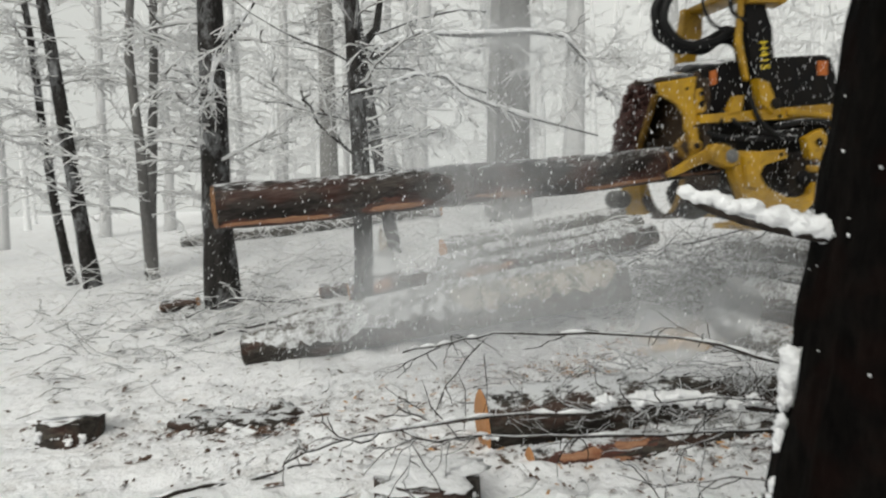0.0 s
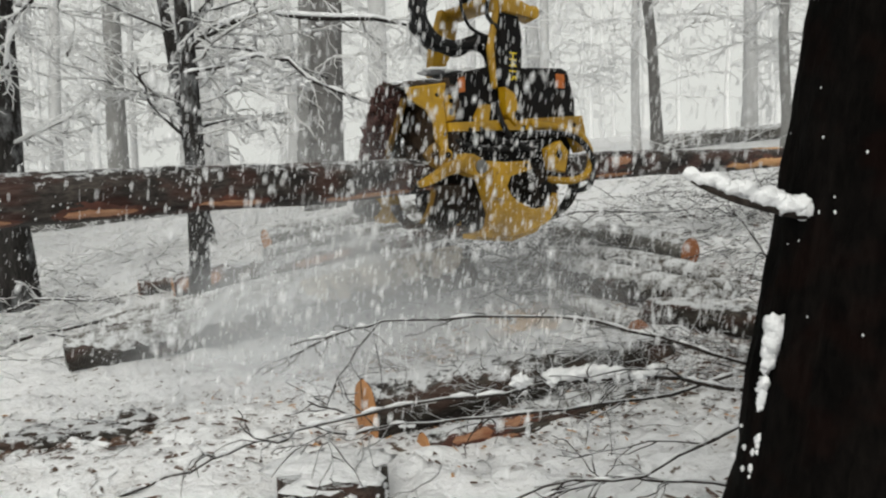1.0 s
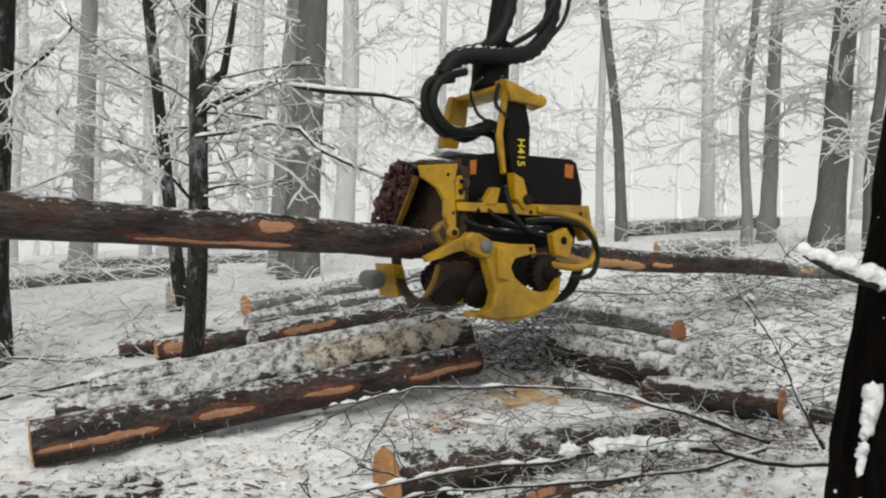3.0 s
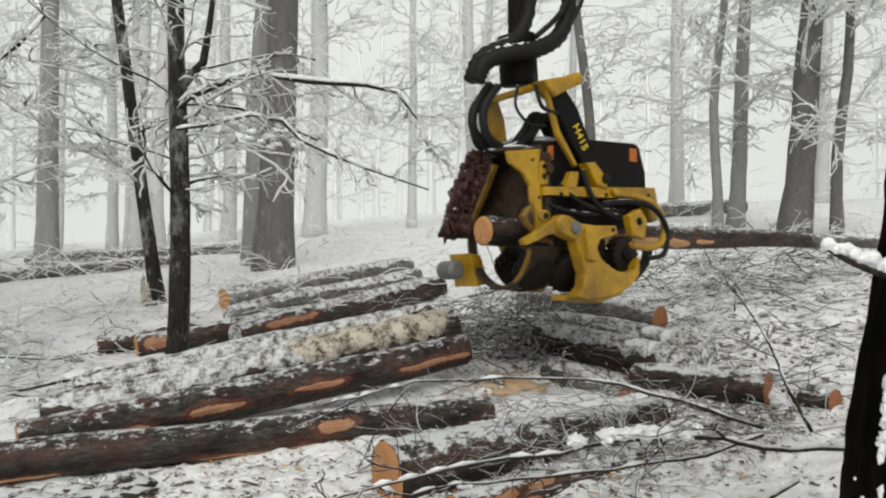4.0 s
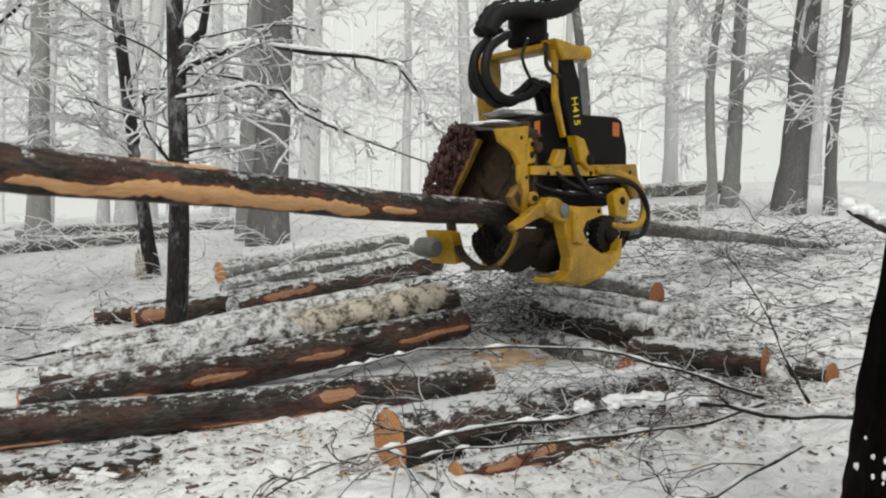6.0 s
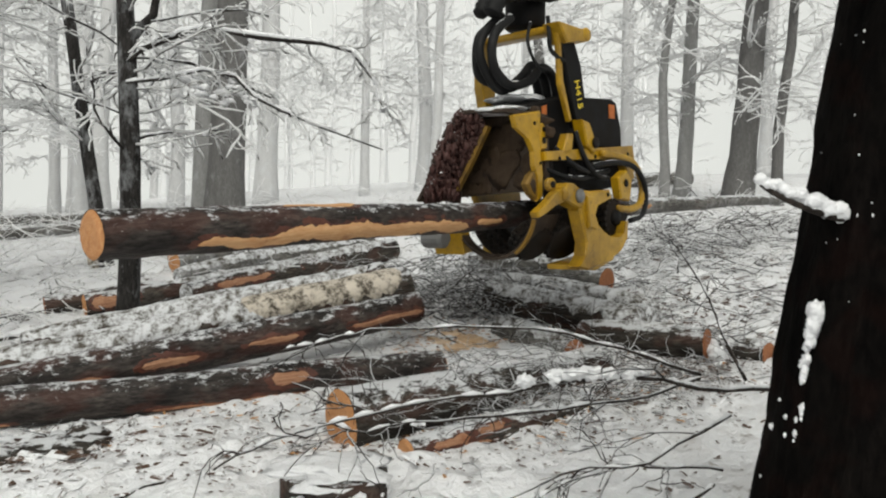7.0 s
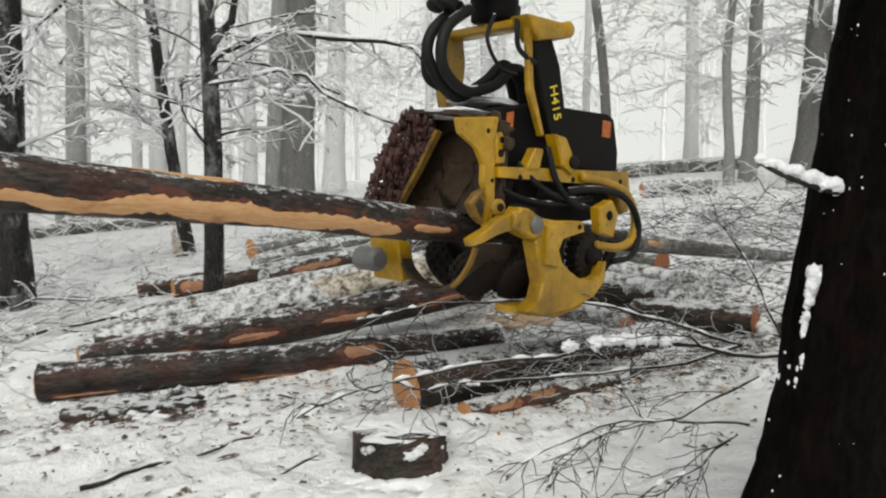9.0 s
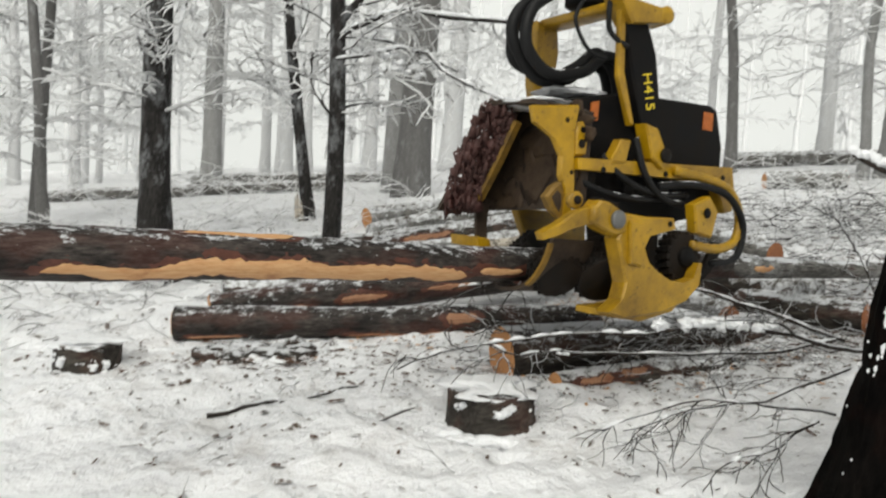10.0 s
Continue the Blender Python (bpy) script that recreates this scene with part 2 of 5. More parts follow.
# ---- mesh building ----
class Build:
    """Collects vertices and faces of one mesh."""

    def __init__(self):
        self.v, self.f = [], []

    def tube(self, pts, radii, sides=6, rough=0.0, rnd=random, caps=True):
        pts = [Vector(p) for p in pts]
        side = None
        rings = []
        for i, p in enumerate(pts):
            d = (pts[min(i + 1, len(pts) - 1)] - pts[max(i - 1, 0)]).normalized()
            if side is None:
                side = d.orthogonal().normalized()
            side = (side - d * side.dot(d)).normalized()
            other = d.cross(side)
            base = len(self.v)
            for k in range(sides):
                a = math.tau * k / sides
                r = radii[i] * (1 + (rough * (rnd.random() - 0.5) if rough else 0))
                self.v.append(p + (side * math.cos(a) + other * math.sin(a)) * r)
            rings.append(base)
        for a, b in zip(rings, rings[1:]):
            for k in range(sides):
                n = (k + 1) % sides
                self.f.append((a + k, a + n, b + n, b + k))
        if caps:
            self.f.append(tuple(rings[0] + k for k in reversed(range(sides))))
            self.f.append(tuple(rings[-1] + k for k in range(sides)))

    def plate(self, poly, y0, y1, inset=0.012):
        """A plate cut to a polygon in x and z, from y0 to y1, its front edge chamfered."""
        cx, cz = sum(p[0] for p in poly) / len(poly), sum(p[1] for p in poly) / len(poly)
        n, base = len(poly), len(self.v)
        shrunk = []
        for x, z in poly:
            d = math.hypot(cx - x, cz - z) or 1
            shrunk.append((x + (cx - x) / d * inset, z + (cz - z) / d * inset))
        step = inset if y1 > y0 else -inset
        for y, ring in ((y0, shrunk), (y0 + step, poly), (y1, poly)):
            self.v += [Vector((x, y, z)) for x, z in ring]
        for r in range(2):
            for k in range(n):
                m = (k + 1) % n
                self.f.append((base + r * n + k, base + r * n + m, base + (r + 1) * n + m, base + (r + 1) * n + k))
        self.f.append(tuple(base + k for k in reversed(range(n))))
        self.f.append(tuple(base + 2 * n + k for k in range(n)))

    def box(self, c, s, bevel=0.01, turn=None):
        """A box with chamfered edges: middle, full sizes."""
        bm = bmesh.new()
        bmesh.ops.create_cube(bm, size=1)
        bmesh.ops.scale(bm, vec=s, verts=bm.verts)
        if bevel:
            bmesh.ops.bevel(bm, geom=bm.edges[:], offset=bevel, segments=2, affect="EDGES", profile=0.5)
        if turn:
            bmesh.ops.transform(bm, matrix=turn, verts=bm.verts)
        bmesh.ops.translate(bm, vec=c, verts=bm.verts)
        self.take(bm)

    def blob(self, c, s, sub=2, rough=0.2, rnd=random):
        bm = bmesh.new()
        bmesh.ops.create_icosphere(bm, subdivisions=sub, radius=1)
        o = Vector((rnd.random() * 50, rnd.random() * 50, 0))
        for v in bm.verts:
            v.co *= 1 + rough * (noise.noise(v.co * 1.7 + o) + 0.5 * noise.noise(v.co * 4 + o))
            v.co = Vector((v.co.x * s[0] + c[0], v.co.y * s[1] + c[1], v.co.z * s[2] + c[2]))
        self.take(bm)

    def disc(self, c, axis, r, thick, sides=24, bevel=0.008):
        axis = Vector(axis).normalized()
        c = Vector(c)
        e = min(bevel, thick / 3)
        self.tube([c - axis * thick / 2, c - axis * (thick / 2 - e), c + axis * (thick / 2 - e), c + axis * thick / 2], [r - e, r, r, r - e], sides)

    def take(self, bm):
        base = len(self.v)
        bm.verts.index_update()
        self.v += [v.co.copy() for v in bm.verts]
        self.f += [tuple(base + v.index for v in f.verts) for f in bm.faces]
        bm.free()

    def mesh(self, name, material, smooth=True):
        me = bpy.data.meshes.new(name)
        me.from_pydata([tuple(v) for v in self.v], [], self.f)
        me.materials.append(material)
        me.polygons.foreach_set("use_smooth", [smooth] * len(me.polygons))
        me.update()
        return me


def part(name, build, material, parent=None, label="", smooth=True):
    ob = new(name, build.mesh(name, material, smooth))
    if parent:
        ob.parent = parent
    return tagged(ob, label)


def thing(name, label, category, at=None, group="", kind=""):
    ob = new(name)
    if at is not None:
        ob.matrix_world = at
    return tagged(ob, label, category, group, kind)


def ground(x, y):
    """Height of the sloping forest floor."""
    z = 0.114 * 25 * math.tanh(x / 25) + 0.0758 * 40 * math.tanh(y / 40)
    z -= 0.2 * math.exp(-((x - 1.7) ** 2 + (y - 5.5) ** 2) / 7.2)
    z += 0.16 * math.exp(-((x - 0.85) ** 2 + (y - 2.15) ** 2) / 0.45)
    return z


# ---- the ground: one sheet of snow ----
def build_ground():
    n = 404
    us = np.linspace(-1, 1, n)
    grid = np.sinh(us * 5.6) / np.sinh(5.6) * 170
    b = Build()
    for j in range(n):
        for i in range(n):
            x, y = grid[i] + 0.8, grid[j] + 5.0
            near = math.exp(-((x - 0.8) ** 2 + (y - 5) ** 2) / 260)
            p = Vector((x, y, 0))
            z = ground(x, y) + near * (0.05 * noise.noise(p * 1.3) + 0.05 * noise.noise(p * 3.7 + Vector((9, 2, 0))) + 0.05 * abs(noise.noise(p * 6.5)) + 0.02 * noise.noise(p * 13) - 0.22 * max(0.0, noise.noise(p * 4.3 + Vector((3, 5, 0))) - 0.42))
            z += 0.12 * (1 - near) * noise.noise(p * 0.35)
            b.v.append((x, y, z))
    for j in range(n - 1):
        for i in range(n - 1):
            k = j * n + i
            b.f.append((k, k + 1, k + n + 1, k + n))
    ob = part("ground", b, M_GROUND)
    tagged(ob, "sloping forest floor under trodden snow with litter", "ground", kind="structure")


build_ground()


# Ring wall added behind the forest; its glow stands in for bright mist.
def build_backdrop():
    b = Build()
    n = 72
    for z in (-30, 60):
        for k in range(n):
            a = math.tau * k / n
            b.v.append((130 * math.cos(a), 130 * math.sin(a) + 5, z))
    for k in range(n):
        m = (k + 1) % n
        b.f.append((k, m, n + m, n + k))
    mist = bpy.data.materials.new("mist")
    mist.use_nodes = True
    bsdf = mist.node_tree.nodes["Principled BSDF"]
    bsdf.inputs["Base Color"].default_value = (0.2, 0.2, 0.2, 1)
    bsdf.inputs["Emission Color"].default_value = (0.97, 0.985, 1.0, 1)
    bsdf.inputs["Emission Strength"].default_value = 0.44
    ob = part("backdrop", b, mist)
    tagged(ob, "glowing ring standing in for pale winter mist", "mist", kind="structure")


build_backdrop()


# ---- trees ----
def wander(rnd, p, d, length, steps, bend, droop):
    """A crooked line of points from p along d."""
    pts = [Vector(p)]
    d = Vector(d).normalized()
    for _ in range(steps):
        d = (d + Vector((rnd.uniform(-bend, bend), rnd.uniform(-bend, bend), rnd.uniform(-bend, bend) - droop))).normalized()
        pts.append(pts[-1] + d * (length / steps))
    return pts


def sprout(rnd, wood, twig, pts, r0, r1, depth, length, density, thick, sides=5, target=None):
    """A limb along pts with side branches and twigs on it."""
    n = len(pts)
    lumpy = 0.55 if thick > 0.0055 else 0.1
    (target or wood).tube(pts, [(r0 + (r1 - r0) * i / (n - 1)) * rnd.uniform(1 - lumpy, 1 + lumpy) for i in range(n)], sides)
    if depth <= 0:
        return
    count = max(2, int(density * rnd.uniform(0.7, 1.2)))
    coarse = thick > 0.0125
    hand = 1
    for c in range(count):
        f = 0.1 + 0.9 * (c + rnd.random()) / count
        i = min(int(f * (n - 1)), n - 2)
        p = pts[i].lerp(pts[i + 1], f * (n - 1) - i)
        along = (pts[i + 1] - pts[i]).normalized()
        flat = along.cross(Vector((0, 0, 1)))
        if flat.length < 0.2:
            flat = Vector((rnd.uniform(-1, 1), rnd.uniform(-1, 1), 0))
        flat.normalize()
        hand = -hand if rnd.random() < 0.8 else hand
        d = along * rnd.uniform(0.6, 1.2) + flat * hand * rnd.uniform(0.35, 0.9) + Vector((0, 0, rnd.uniform(-0.35, 0.4)))
        ln = length * rnd.uniform(0.3, 1.45) * (1.2 - 0.7 * f)
        sub = wander(rnd, p, d, ln, 3 if coarse else 6 if depth > 1 else 5, 0.45, 0.07)
        rr = max(thick, min(r0, r0 * 0.5))
        sprout(rnd, wood, twig, sub, rr if depth > 1 else thick, thick * 0.6, depth - 1, length * 0.5, density * 0.7, thick, 4 if depth > 1 else 3, twig)


def tree(x, y, r, h, label, bark, limb, twig_mat, seed, lean=(0, 0), limbs=14, low=1.6, high=8.0, reach=2.2, density=8, thick=0.008, crook=0.05, depth=2, curve=None, group="forest trees", sides=12, joined=False):
    """A tapered trunk with limbs and a rimed crown of many twigs."""
    rnd = random.Random(seed)
    z0 = ground(x, y) - 0.1
    root = thing("tree", label, "tree", pose(x, y, z0), group)
    steps = 14
    pts, radii = [], []
    for i in range(steps + 1):
        f = i / steps
        z = h * f
        off = crook * h * 0.12
        px = lean[0] * z + off * noise.noise(Vector((seed * 3.1, f * 4, 0)))
        py = lean[1] * z + off * noise.noise(Vector((seed * 3.1, f * 4, 7)))
        if curve:
            px += curve[0] * math.sin(f * curve[1] + curve[2])
        pts.append(Vector((px, py, z)))
        radii.append(r * (1 - 0.72 * f) * (1 + 0.25 * math.exp(-z / (r * 1.3 + 0.05))))
    trunk = Build()
    fine, fr = [], []
    for i in range(steps):
        for k in range(3):
            fine.append(pts[i].lerp(pts[i + 1], k / 3))
            fr.append(radii[i] + (radii[i + 1] - radii[i]) * k / 3)
    trunk.tube(fine + [pts[-1]], fr + [radii[-1]], sides, 0.07, rnd)
    part("trunk", trunk, bark, root)
    twigs = Build()
    for k in range(limbs):
        wood = twigs if joined else Build()
        f = (low + (high - low) * (k + rnd.random()) / limbs) / h
        i = min(int(f * steps), steps - 1)
        p = pts[i].lerp(pts[i + 1], f * steps - i)
        a = rnd.random() * math.tau
        d = Vector((math.cos(a), math.sin(a), rnd.uniform(0.0, 0.55)))
        ln = reach * rnd.uniform(0.6, 1.15)
        sprout(rnd, wood, twigs, wander(rnd, p, d, ln, 6, 0.22, 0.03), max(thick * 1.5, min(0.035, r * 0.16)), thick, depth, ln * 0.42, density * 1.45, thick * 1.1)
        if not joined:
            part("limb", wood, limb, root)
    if twigs.v:
        tagged(part("crown", twigs, twig_mat, root), kind="stuff")
    return root


NEAR = "dark wet trunk with rime and snow-laden twigs"
MIDDLE = "rimed trunk coloured mist-grey, with white frosted branches"
FAR = "rimed trunk coloured pale for winter mist"

# the trees that can be told apart: x, y, radius, height, lean
bough_tree = tree(-3.36, 9.55, 0.19, 14, NEAR, M_BARK, M_TWIG_NEAR, M_TWIG_NEAR, 3, (0.0, 0.0), 34, 1.7, 7, 1.4, 4.5, 0.012)
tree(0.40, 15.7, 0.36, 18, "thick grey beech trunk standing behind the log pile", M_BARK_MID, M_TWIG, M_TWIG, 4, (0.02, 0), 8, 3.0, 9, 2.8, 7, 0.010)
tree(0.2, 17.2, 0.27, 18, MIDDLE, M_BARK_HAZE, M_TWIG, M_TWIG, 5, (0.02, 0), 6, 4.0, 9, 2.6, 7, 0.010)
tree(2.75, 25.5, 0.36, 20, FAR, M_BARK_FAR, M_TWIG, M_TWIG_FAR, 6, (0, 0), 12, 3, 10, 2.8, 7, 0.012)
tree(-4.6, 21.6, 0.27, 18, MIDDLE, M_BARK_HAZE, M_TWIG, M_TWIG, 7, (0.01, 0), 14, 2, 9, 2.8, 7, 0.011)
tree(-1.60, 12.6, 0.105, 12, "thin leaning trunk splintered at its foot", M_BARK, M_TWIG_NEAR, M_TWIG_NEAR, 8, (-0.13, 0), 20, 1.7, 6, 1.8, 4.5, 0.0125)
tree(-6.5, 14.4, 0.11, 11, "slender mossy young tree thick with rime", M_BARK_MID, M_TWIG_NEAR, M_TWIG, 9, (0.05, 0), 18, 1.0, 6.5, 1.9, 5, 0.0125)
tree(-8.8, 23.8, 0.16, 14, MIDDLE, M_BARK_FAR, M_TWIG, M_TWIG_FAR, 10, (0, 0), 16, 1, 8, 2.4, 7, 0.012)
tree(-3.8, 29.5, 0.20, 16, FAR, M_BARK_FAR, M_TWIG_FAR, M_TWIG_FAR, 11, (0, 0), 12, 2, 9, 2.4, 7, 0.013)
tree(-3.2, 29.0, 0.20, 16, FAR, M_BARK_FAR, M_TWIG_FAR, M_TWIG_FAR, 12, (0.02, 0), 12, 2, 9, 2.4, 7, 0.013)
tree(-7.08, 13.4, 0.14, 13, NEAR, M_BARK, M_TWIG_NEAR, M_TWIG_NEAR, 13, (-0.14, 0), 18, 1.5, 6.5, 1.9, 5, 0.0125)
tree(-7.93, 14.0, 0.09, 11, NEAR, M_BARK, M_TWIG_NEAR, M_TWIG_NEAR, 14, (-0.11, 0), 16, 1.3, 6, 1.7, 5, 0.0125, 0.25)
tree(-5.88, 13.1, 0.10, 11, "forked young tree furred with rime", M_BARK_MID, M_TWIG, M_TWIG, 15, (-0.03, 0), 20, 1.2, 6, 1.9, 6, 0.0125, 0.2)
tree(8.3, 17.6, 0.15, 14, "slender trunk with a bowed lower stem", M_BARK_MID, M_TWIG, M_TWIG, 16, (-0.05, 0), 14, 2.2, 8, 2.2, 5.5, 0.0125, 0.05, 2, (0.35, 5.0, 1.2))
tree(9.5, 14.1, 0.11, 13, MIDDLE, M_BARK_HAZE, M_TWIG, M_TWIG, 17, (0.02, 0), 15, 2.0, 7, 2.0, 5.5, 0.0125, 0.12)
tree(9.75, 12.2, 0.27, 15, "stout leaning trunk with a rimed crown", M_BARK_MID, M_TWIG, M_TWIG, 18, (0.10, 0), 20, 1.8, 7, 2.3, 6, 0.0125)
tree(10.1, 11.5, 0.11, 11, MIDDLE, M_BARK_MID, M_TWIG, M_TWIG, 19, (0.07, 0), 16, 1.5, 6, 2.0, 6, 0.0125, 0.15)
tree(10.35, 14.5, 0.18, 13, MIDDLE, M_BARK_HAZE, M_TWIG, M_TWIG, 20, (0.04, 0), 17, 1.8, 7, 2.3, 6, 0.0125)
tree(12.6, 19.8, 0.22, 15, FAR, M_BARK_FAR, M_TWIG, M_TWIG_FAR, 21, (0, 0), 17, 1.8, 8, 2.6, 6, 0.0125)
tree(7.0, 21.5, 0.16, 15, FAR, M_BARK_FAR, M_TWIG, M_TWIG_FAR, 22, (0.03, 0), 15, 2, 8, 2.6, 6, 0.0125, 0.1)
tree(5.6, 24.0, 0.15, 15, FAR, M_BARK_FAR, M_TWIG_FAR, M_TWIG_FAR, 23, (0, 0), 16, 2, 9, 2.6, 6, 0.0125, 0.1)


def splinter():
    """Pale torn wood at the foot of the thin leaning trunk."""
    x, y = -1.74, 12.5
    b = Build()
    rnd = random.Random(12)
    for k in range(7):
        a = rnd.uniform(-0.06, 0.06)
        h = rnd.uniform(0.3, 0.62)
        b.tube([(a, 0, 0), (a - 0.03, 0.01, h * 0.6), (a - 0.05, 0.02, h)], [0.035, 0.024, 0.003], 5, 0.3, rnd)
    ob = part("splintered_stub", b, M_DUSTY)
    ob.matrix_world = pose(x, y, ground(x, y) - 0.05)
    tagged(ob, "pale splintered stub at the foot of a thin trunk", "stub")


splinter()


def snow_line(rnd, line, r, parent, gaps=0.25, clumps=()):
    """Snow lying along the top of a limb: an uneven roll with gaps, and clumps hanging in the twigs."""
    b = Build()
    fine = [line[i].lerp(line[i + 1], k / 4) for i in range(len(line) - 1) for k in range(4)] + [line[-1]]
    run = []
    for i, p in enumerate(fine):
        stop = rnd.random() < gaps or i == len(fine) - 1
        run.append(p + Vector((0, 0, r * 0.9)))
        if stop and len(run) > 2:
            b.tube(run, [r * (0.35 if k in (0, len(run) - 1) else rnd.uniform(0.7, 1.5)) for k in range(len(run))], 7, 0.3, rnd)
        if stop:
            run = []
    for f, down, e in clumps:
        p = fine[int(f * (len(fine) - 1))]
        for k in range(9):
            g = e * rnd.uniform(0.3, 0.9)
            b.blob(p + Vector((rnd.uniform(-2.5, 2.5) * e, rnd.uniform(-1, 1) * e, -down * rnd.random())), (g * 1.4, g, g * 0.7), 2, 0.8, rnd)
    part("snow_roll", b, M_SNOW, parent, "uneven roll of fresh snow")


def hanging_bough():
    rnd = random.Random(31)
    line = [Vector(p) for p in [(-2.42, 8.2, 3.65), (-2.62, 8.2, 3.38), (-2.81, 8.2, 3.19), (-2.88, 8.2, 2.93), (-2.91, 8.2, 2.68)]]
    line = [Vector((-3.2, 9.4, line[0].z + 1.2)), line[0].lerp(Vector((-3.2, 9.4, line[0].z + 1.2)), 0.5) + Vector((0, 0, 0.2))] + line
    at = bough_tree.matrix_world.translation
    wood, twigs = Build(), Build()
    sprout(rnd, wood, twigs, [p - at for p in line], 0.026, 0.009, 2, 0.55, 13, 0.008)
    snow_line(rnd, [p - at for p in line], 0.02, bough_tree, 0.12, ((0.45, 0.1, 0.03), (0.7, 0.1, 0.03)))
    part("limb", wood, M_LIMB, bough_tree, "dark bough lined with snow")
    tagged(part("crown", twigs, M_TWIG_NEAR, bough_tree), kind="stuff")


bpy.context.view_layer.update()
hanging_bough()


# the thin forked tree beside the log pile, with its two long limbs
def forked_tree():
    rnd = random.Random(77)
    x, y = -1.26, 7.49
    z0 = ground(x, y) - 0.05
    root = thing("tree", "thin dark forked tree with long snow-laden limbs", "tree", pose(x, y, z0), "forest trees")
    trunk = Build()
    line = [Vector((0.0 + 0.03 * math.sin(z * 1.3), 0.02 * math.sin(z * 2.1), z)) for z in np.linspace(0, 7.5, 40)]
    trunk.tube(line, [0.098 * (1 - 0.09 * p.z) * (1 + 0.3 * math.exp(-p.z / 0.15)) for p in line], 12, 0.08, rnd)
    fork = [Vector((0, 0, 2.6)), Vector((0.1, 0, 2.75)), Vector((0.2, 0.02, 2.87)), Vector((0.25, 0.04, 3.2)), Vector((0.36, 0.1, 4.2))]
    trunk.tube(fork, [0.045, 0.04, 0.035, 0.026, 0.014], 8, 0.1, rnd)
    part("trunk", trunk, M_BARK, root)
    wood, twigs = Build(), Build()
    low = Build()
    upper = [Vector(p) - Vector((x, y, z0)) for p in [(-1.25, 7.4, 2.78), (-1.16, 7.4, 2.87), (-0.85, 7.4, 3.05), (-0.66, 7.4, 3.12), (-0.19, 7.4, 3.09), (0.36, 7.4, 3.1), (0.65, 7.4, 3.05), (0.76, 7.4, 2.92), (0.89, 7.4, 2.78), (0.91, 7.4, 2.63), (1.03, 7.4, 2.48)]]
    sprout(rnd, wood, twigs, upper, 0.024, 0.010, 2, 0.5, 13, 0.008)
    snow_line(rnd, upper, 0.021, root, 0.1, ((0.2, 0.08, 0.04), (0.42, 0.15, 0.035), (0.9, 0.15, 0.03)))
    lower = [Vector(p) - Vector((x, y, z0)) for p in [(-1.27, 7.25, 2.57), (-1.0, 7.25, 2.63), (-0.67, 7.25, 2.73), (-0.41, 7.25, 2.7), (-0.25, 7.25, 2.54), (-0.01, 7.25, 2.44), (0.33, 7.25, 2.32), (0.92, 7.25, 2.15)]]
    sprout(rnd, low, twigs, lower, 0.017, 0.008, 2, 0.4, 12, 0.008)
    snow_line(rnd, lower, 0.018, root, 0.1, ((0.25, 0.2, 0.05), (0.4, 0.25, 0.05), (0.55, 0.12, 0.03)))
    for k in range(32):
        z = 1.65 + 3.2 * rnd.random()
        a = rnd.random() * math.tau
        ln = rnd.uniform(0.6, 1.5)
        side = Build()
        sprout(rnd, side, twigs, wander(rnd, (0, 0, z), (math.cos(a), math.sin(a), rnd.uniform(-0.1, 0.5)), ln, 5, 0.25, 0.04), 0.013, 0.008, 2, 0.5, 4.5, 0.0115)
        part("limb", side, M_TWIG_NEAR if k % 2 else M_LIMB, root)
    part("limb", wood, M_LIMB, root, "long dark limb lined with snow")
    part("limb", low, M_LIMB, root, "drooping limb lined with snow")
    tagged(part("crown", twigs, M_TWIG_NEAR, root), kind="stuff")


forked_tree()


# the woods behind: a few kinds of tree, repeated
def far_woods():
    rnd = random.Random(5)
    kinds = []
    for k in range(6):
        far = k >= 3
        # the farthest kinds take the palest bark, mist painted into it
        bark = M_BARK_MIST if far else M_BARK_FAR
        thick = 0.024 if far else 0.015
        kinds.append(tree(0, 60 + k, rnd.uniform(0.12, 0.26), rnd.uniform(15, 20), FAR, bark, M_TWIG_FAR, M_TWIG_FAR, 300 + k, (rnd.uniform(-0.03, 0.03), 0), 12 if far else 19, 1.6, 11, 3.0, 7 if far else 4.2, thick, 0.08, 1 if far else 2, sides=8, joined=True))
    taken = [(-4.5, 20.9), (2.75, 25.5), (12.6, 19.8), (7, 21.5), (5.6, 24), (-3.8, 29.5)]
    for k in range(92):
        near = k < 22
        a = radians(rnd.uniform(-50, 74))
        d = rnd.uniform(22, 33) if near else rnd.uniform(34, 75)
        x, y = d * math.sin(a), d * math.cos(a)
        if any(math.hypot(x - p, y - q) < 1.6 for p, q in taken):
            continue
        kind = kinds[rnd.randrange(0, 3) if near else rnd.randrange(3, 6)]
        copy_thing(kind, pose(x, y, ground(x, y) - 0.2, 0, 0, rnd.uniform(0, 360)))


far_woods()


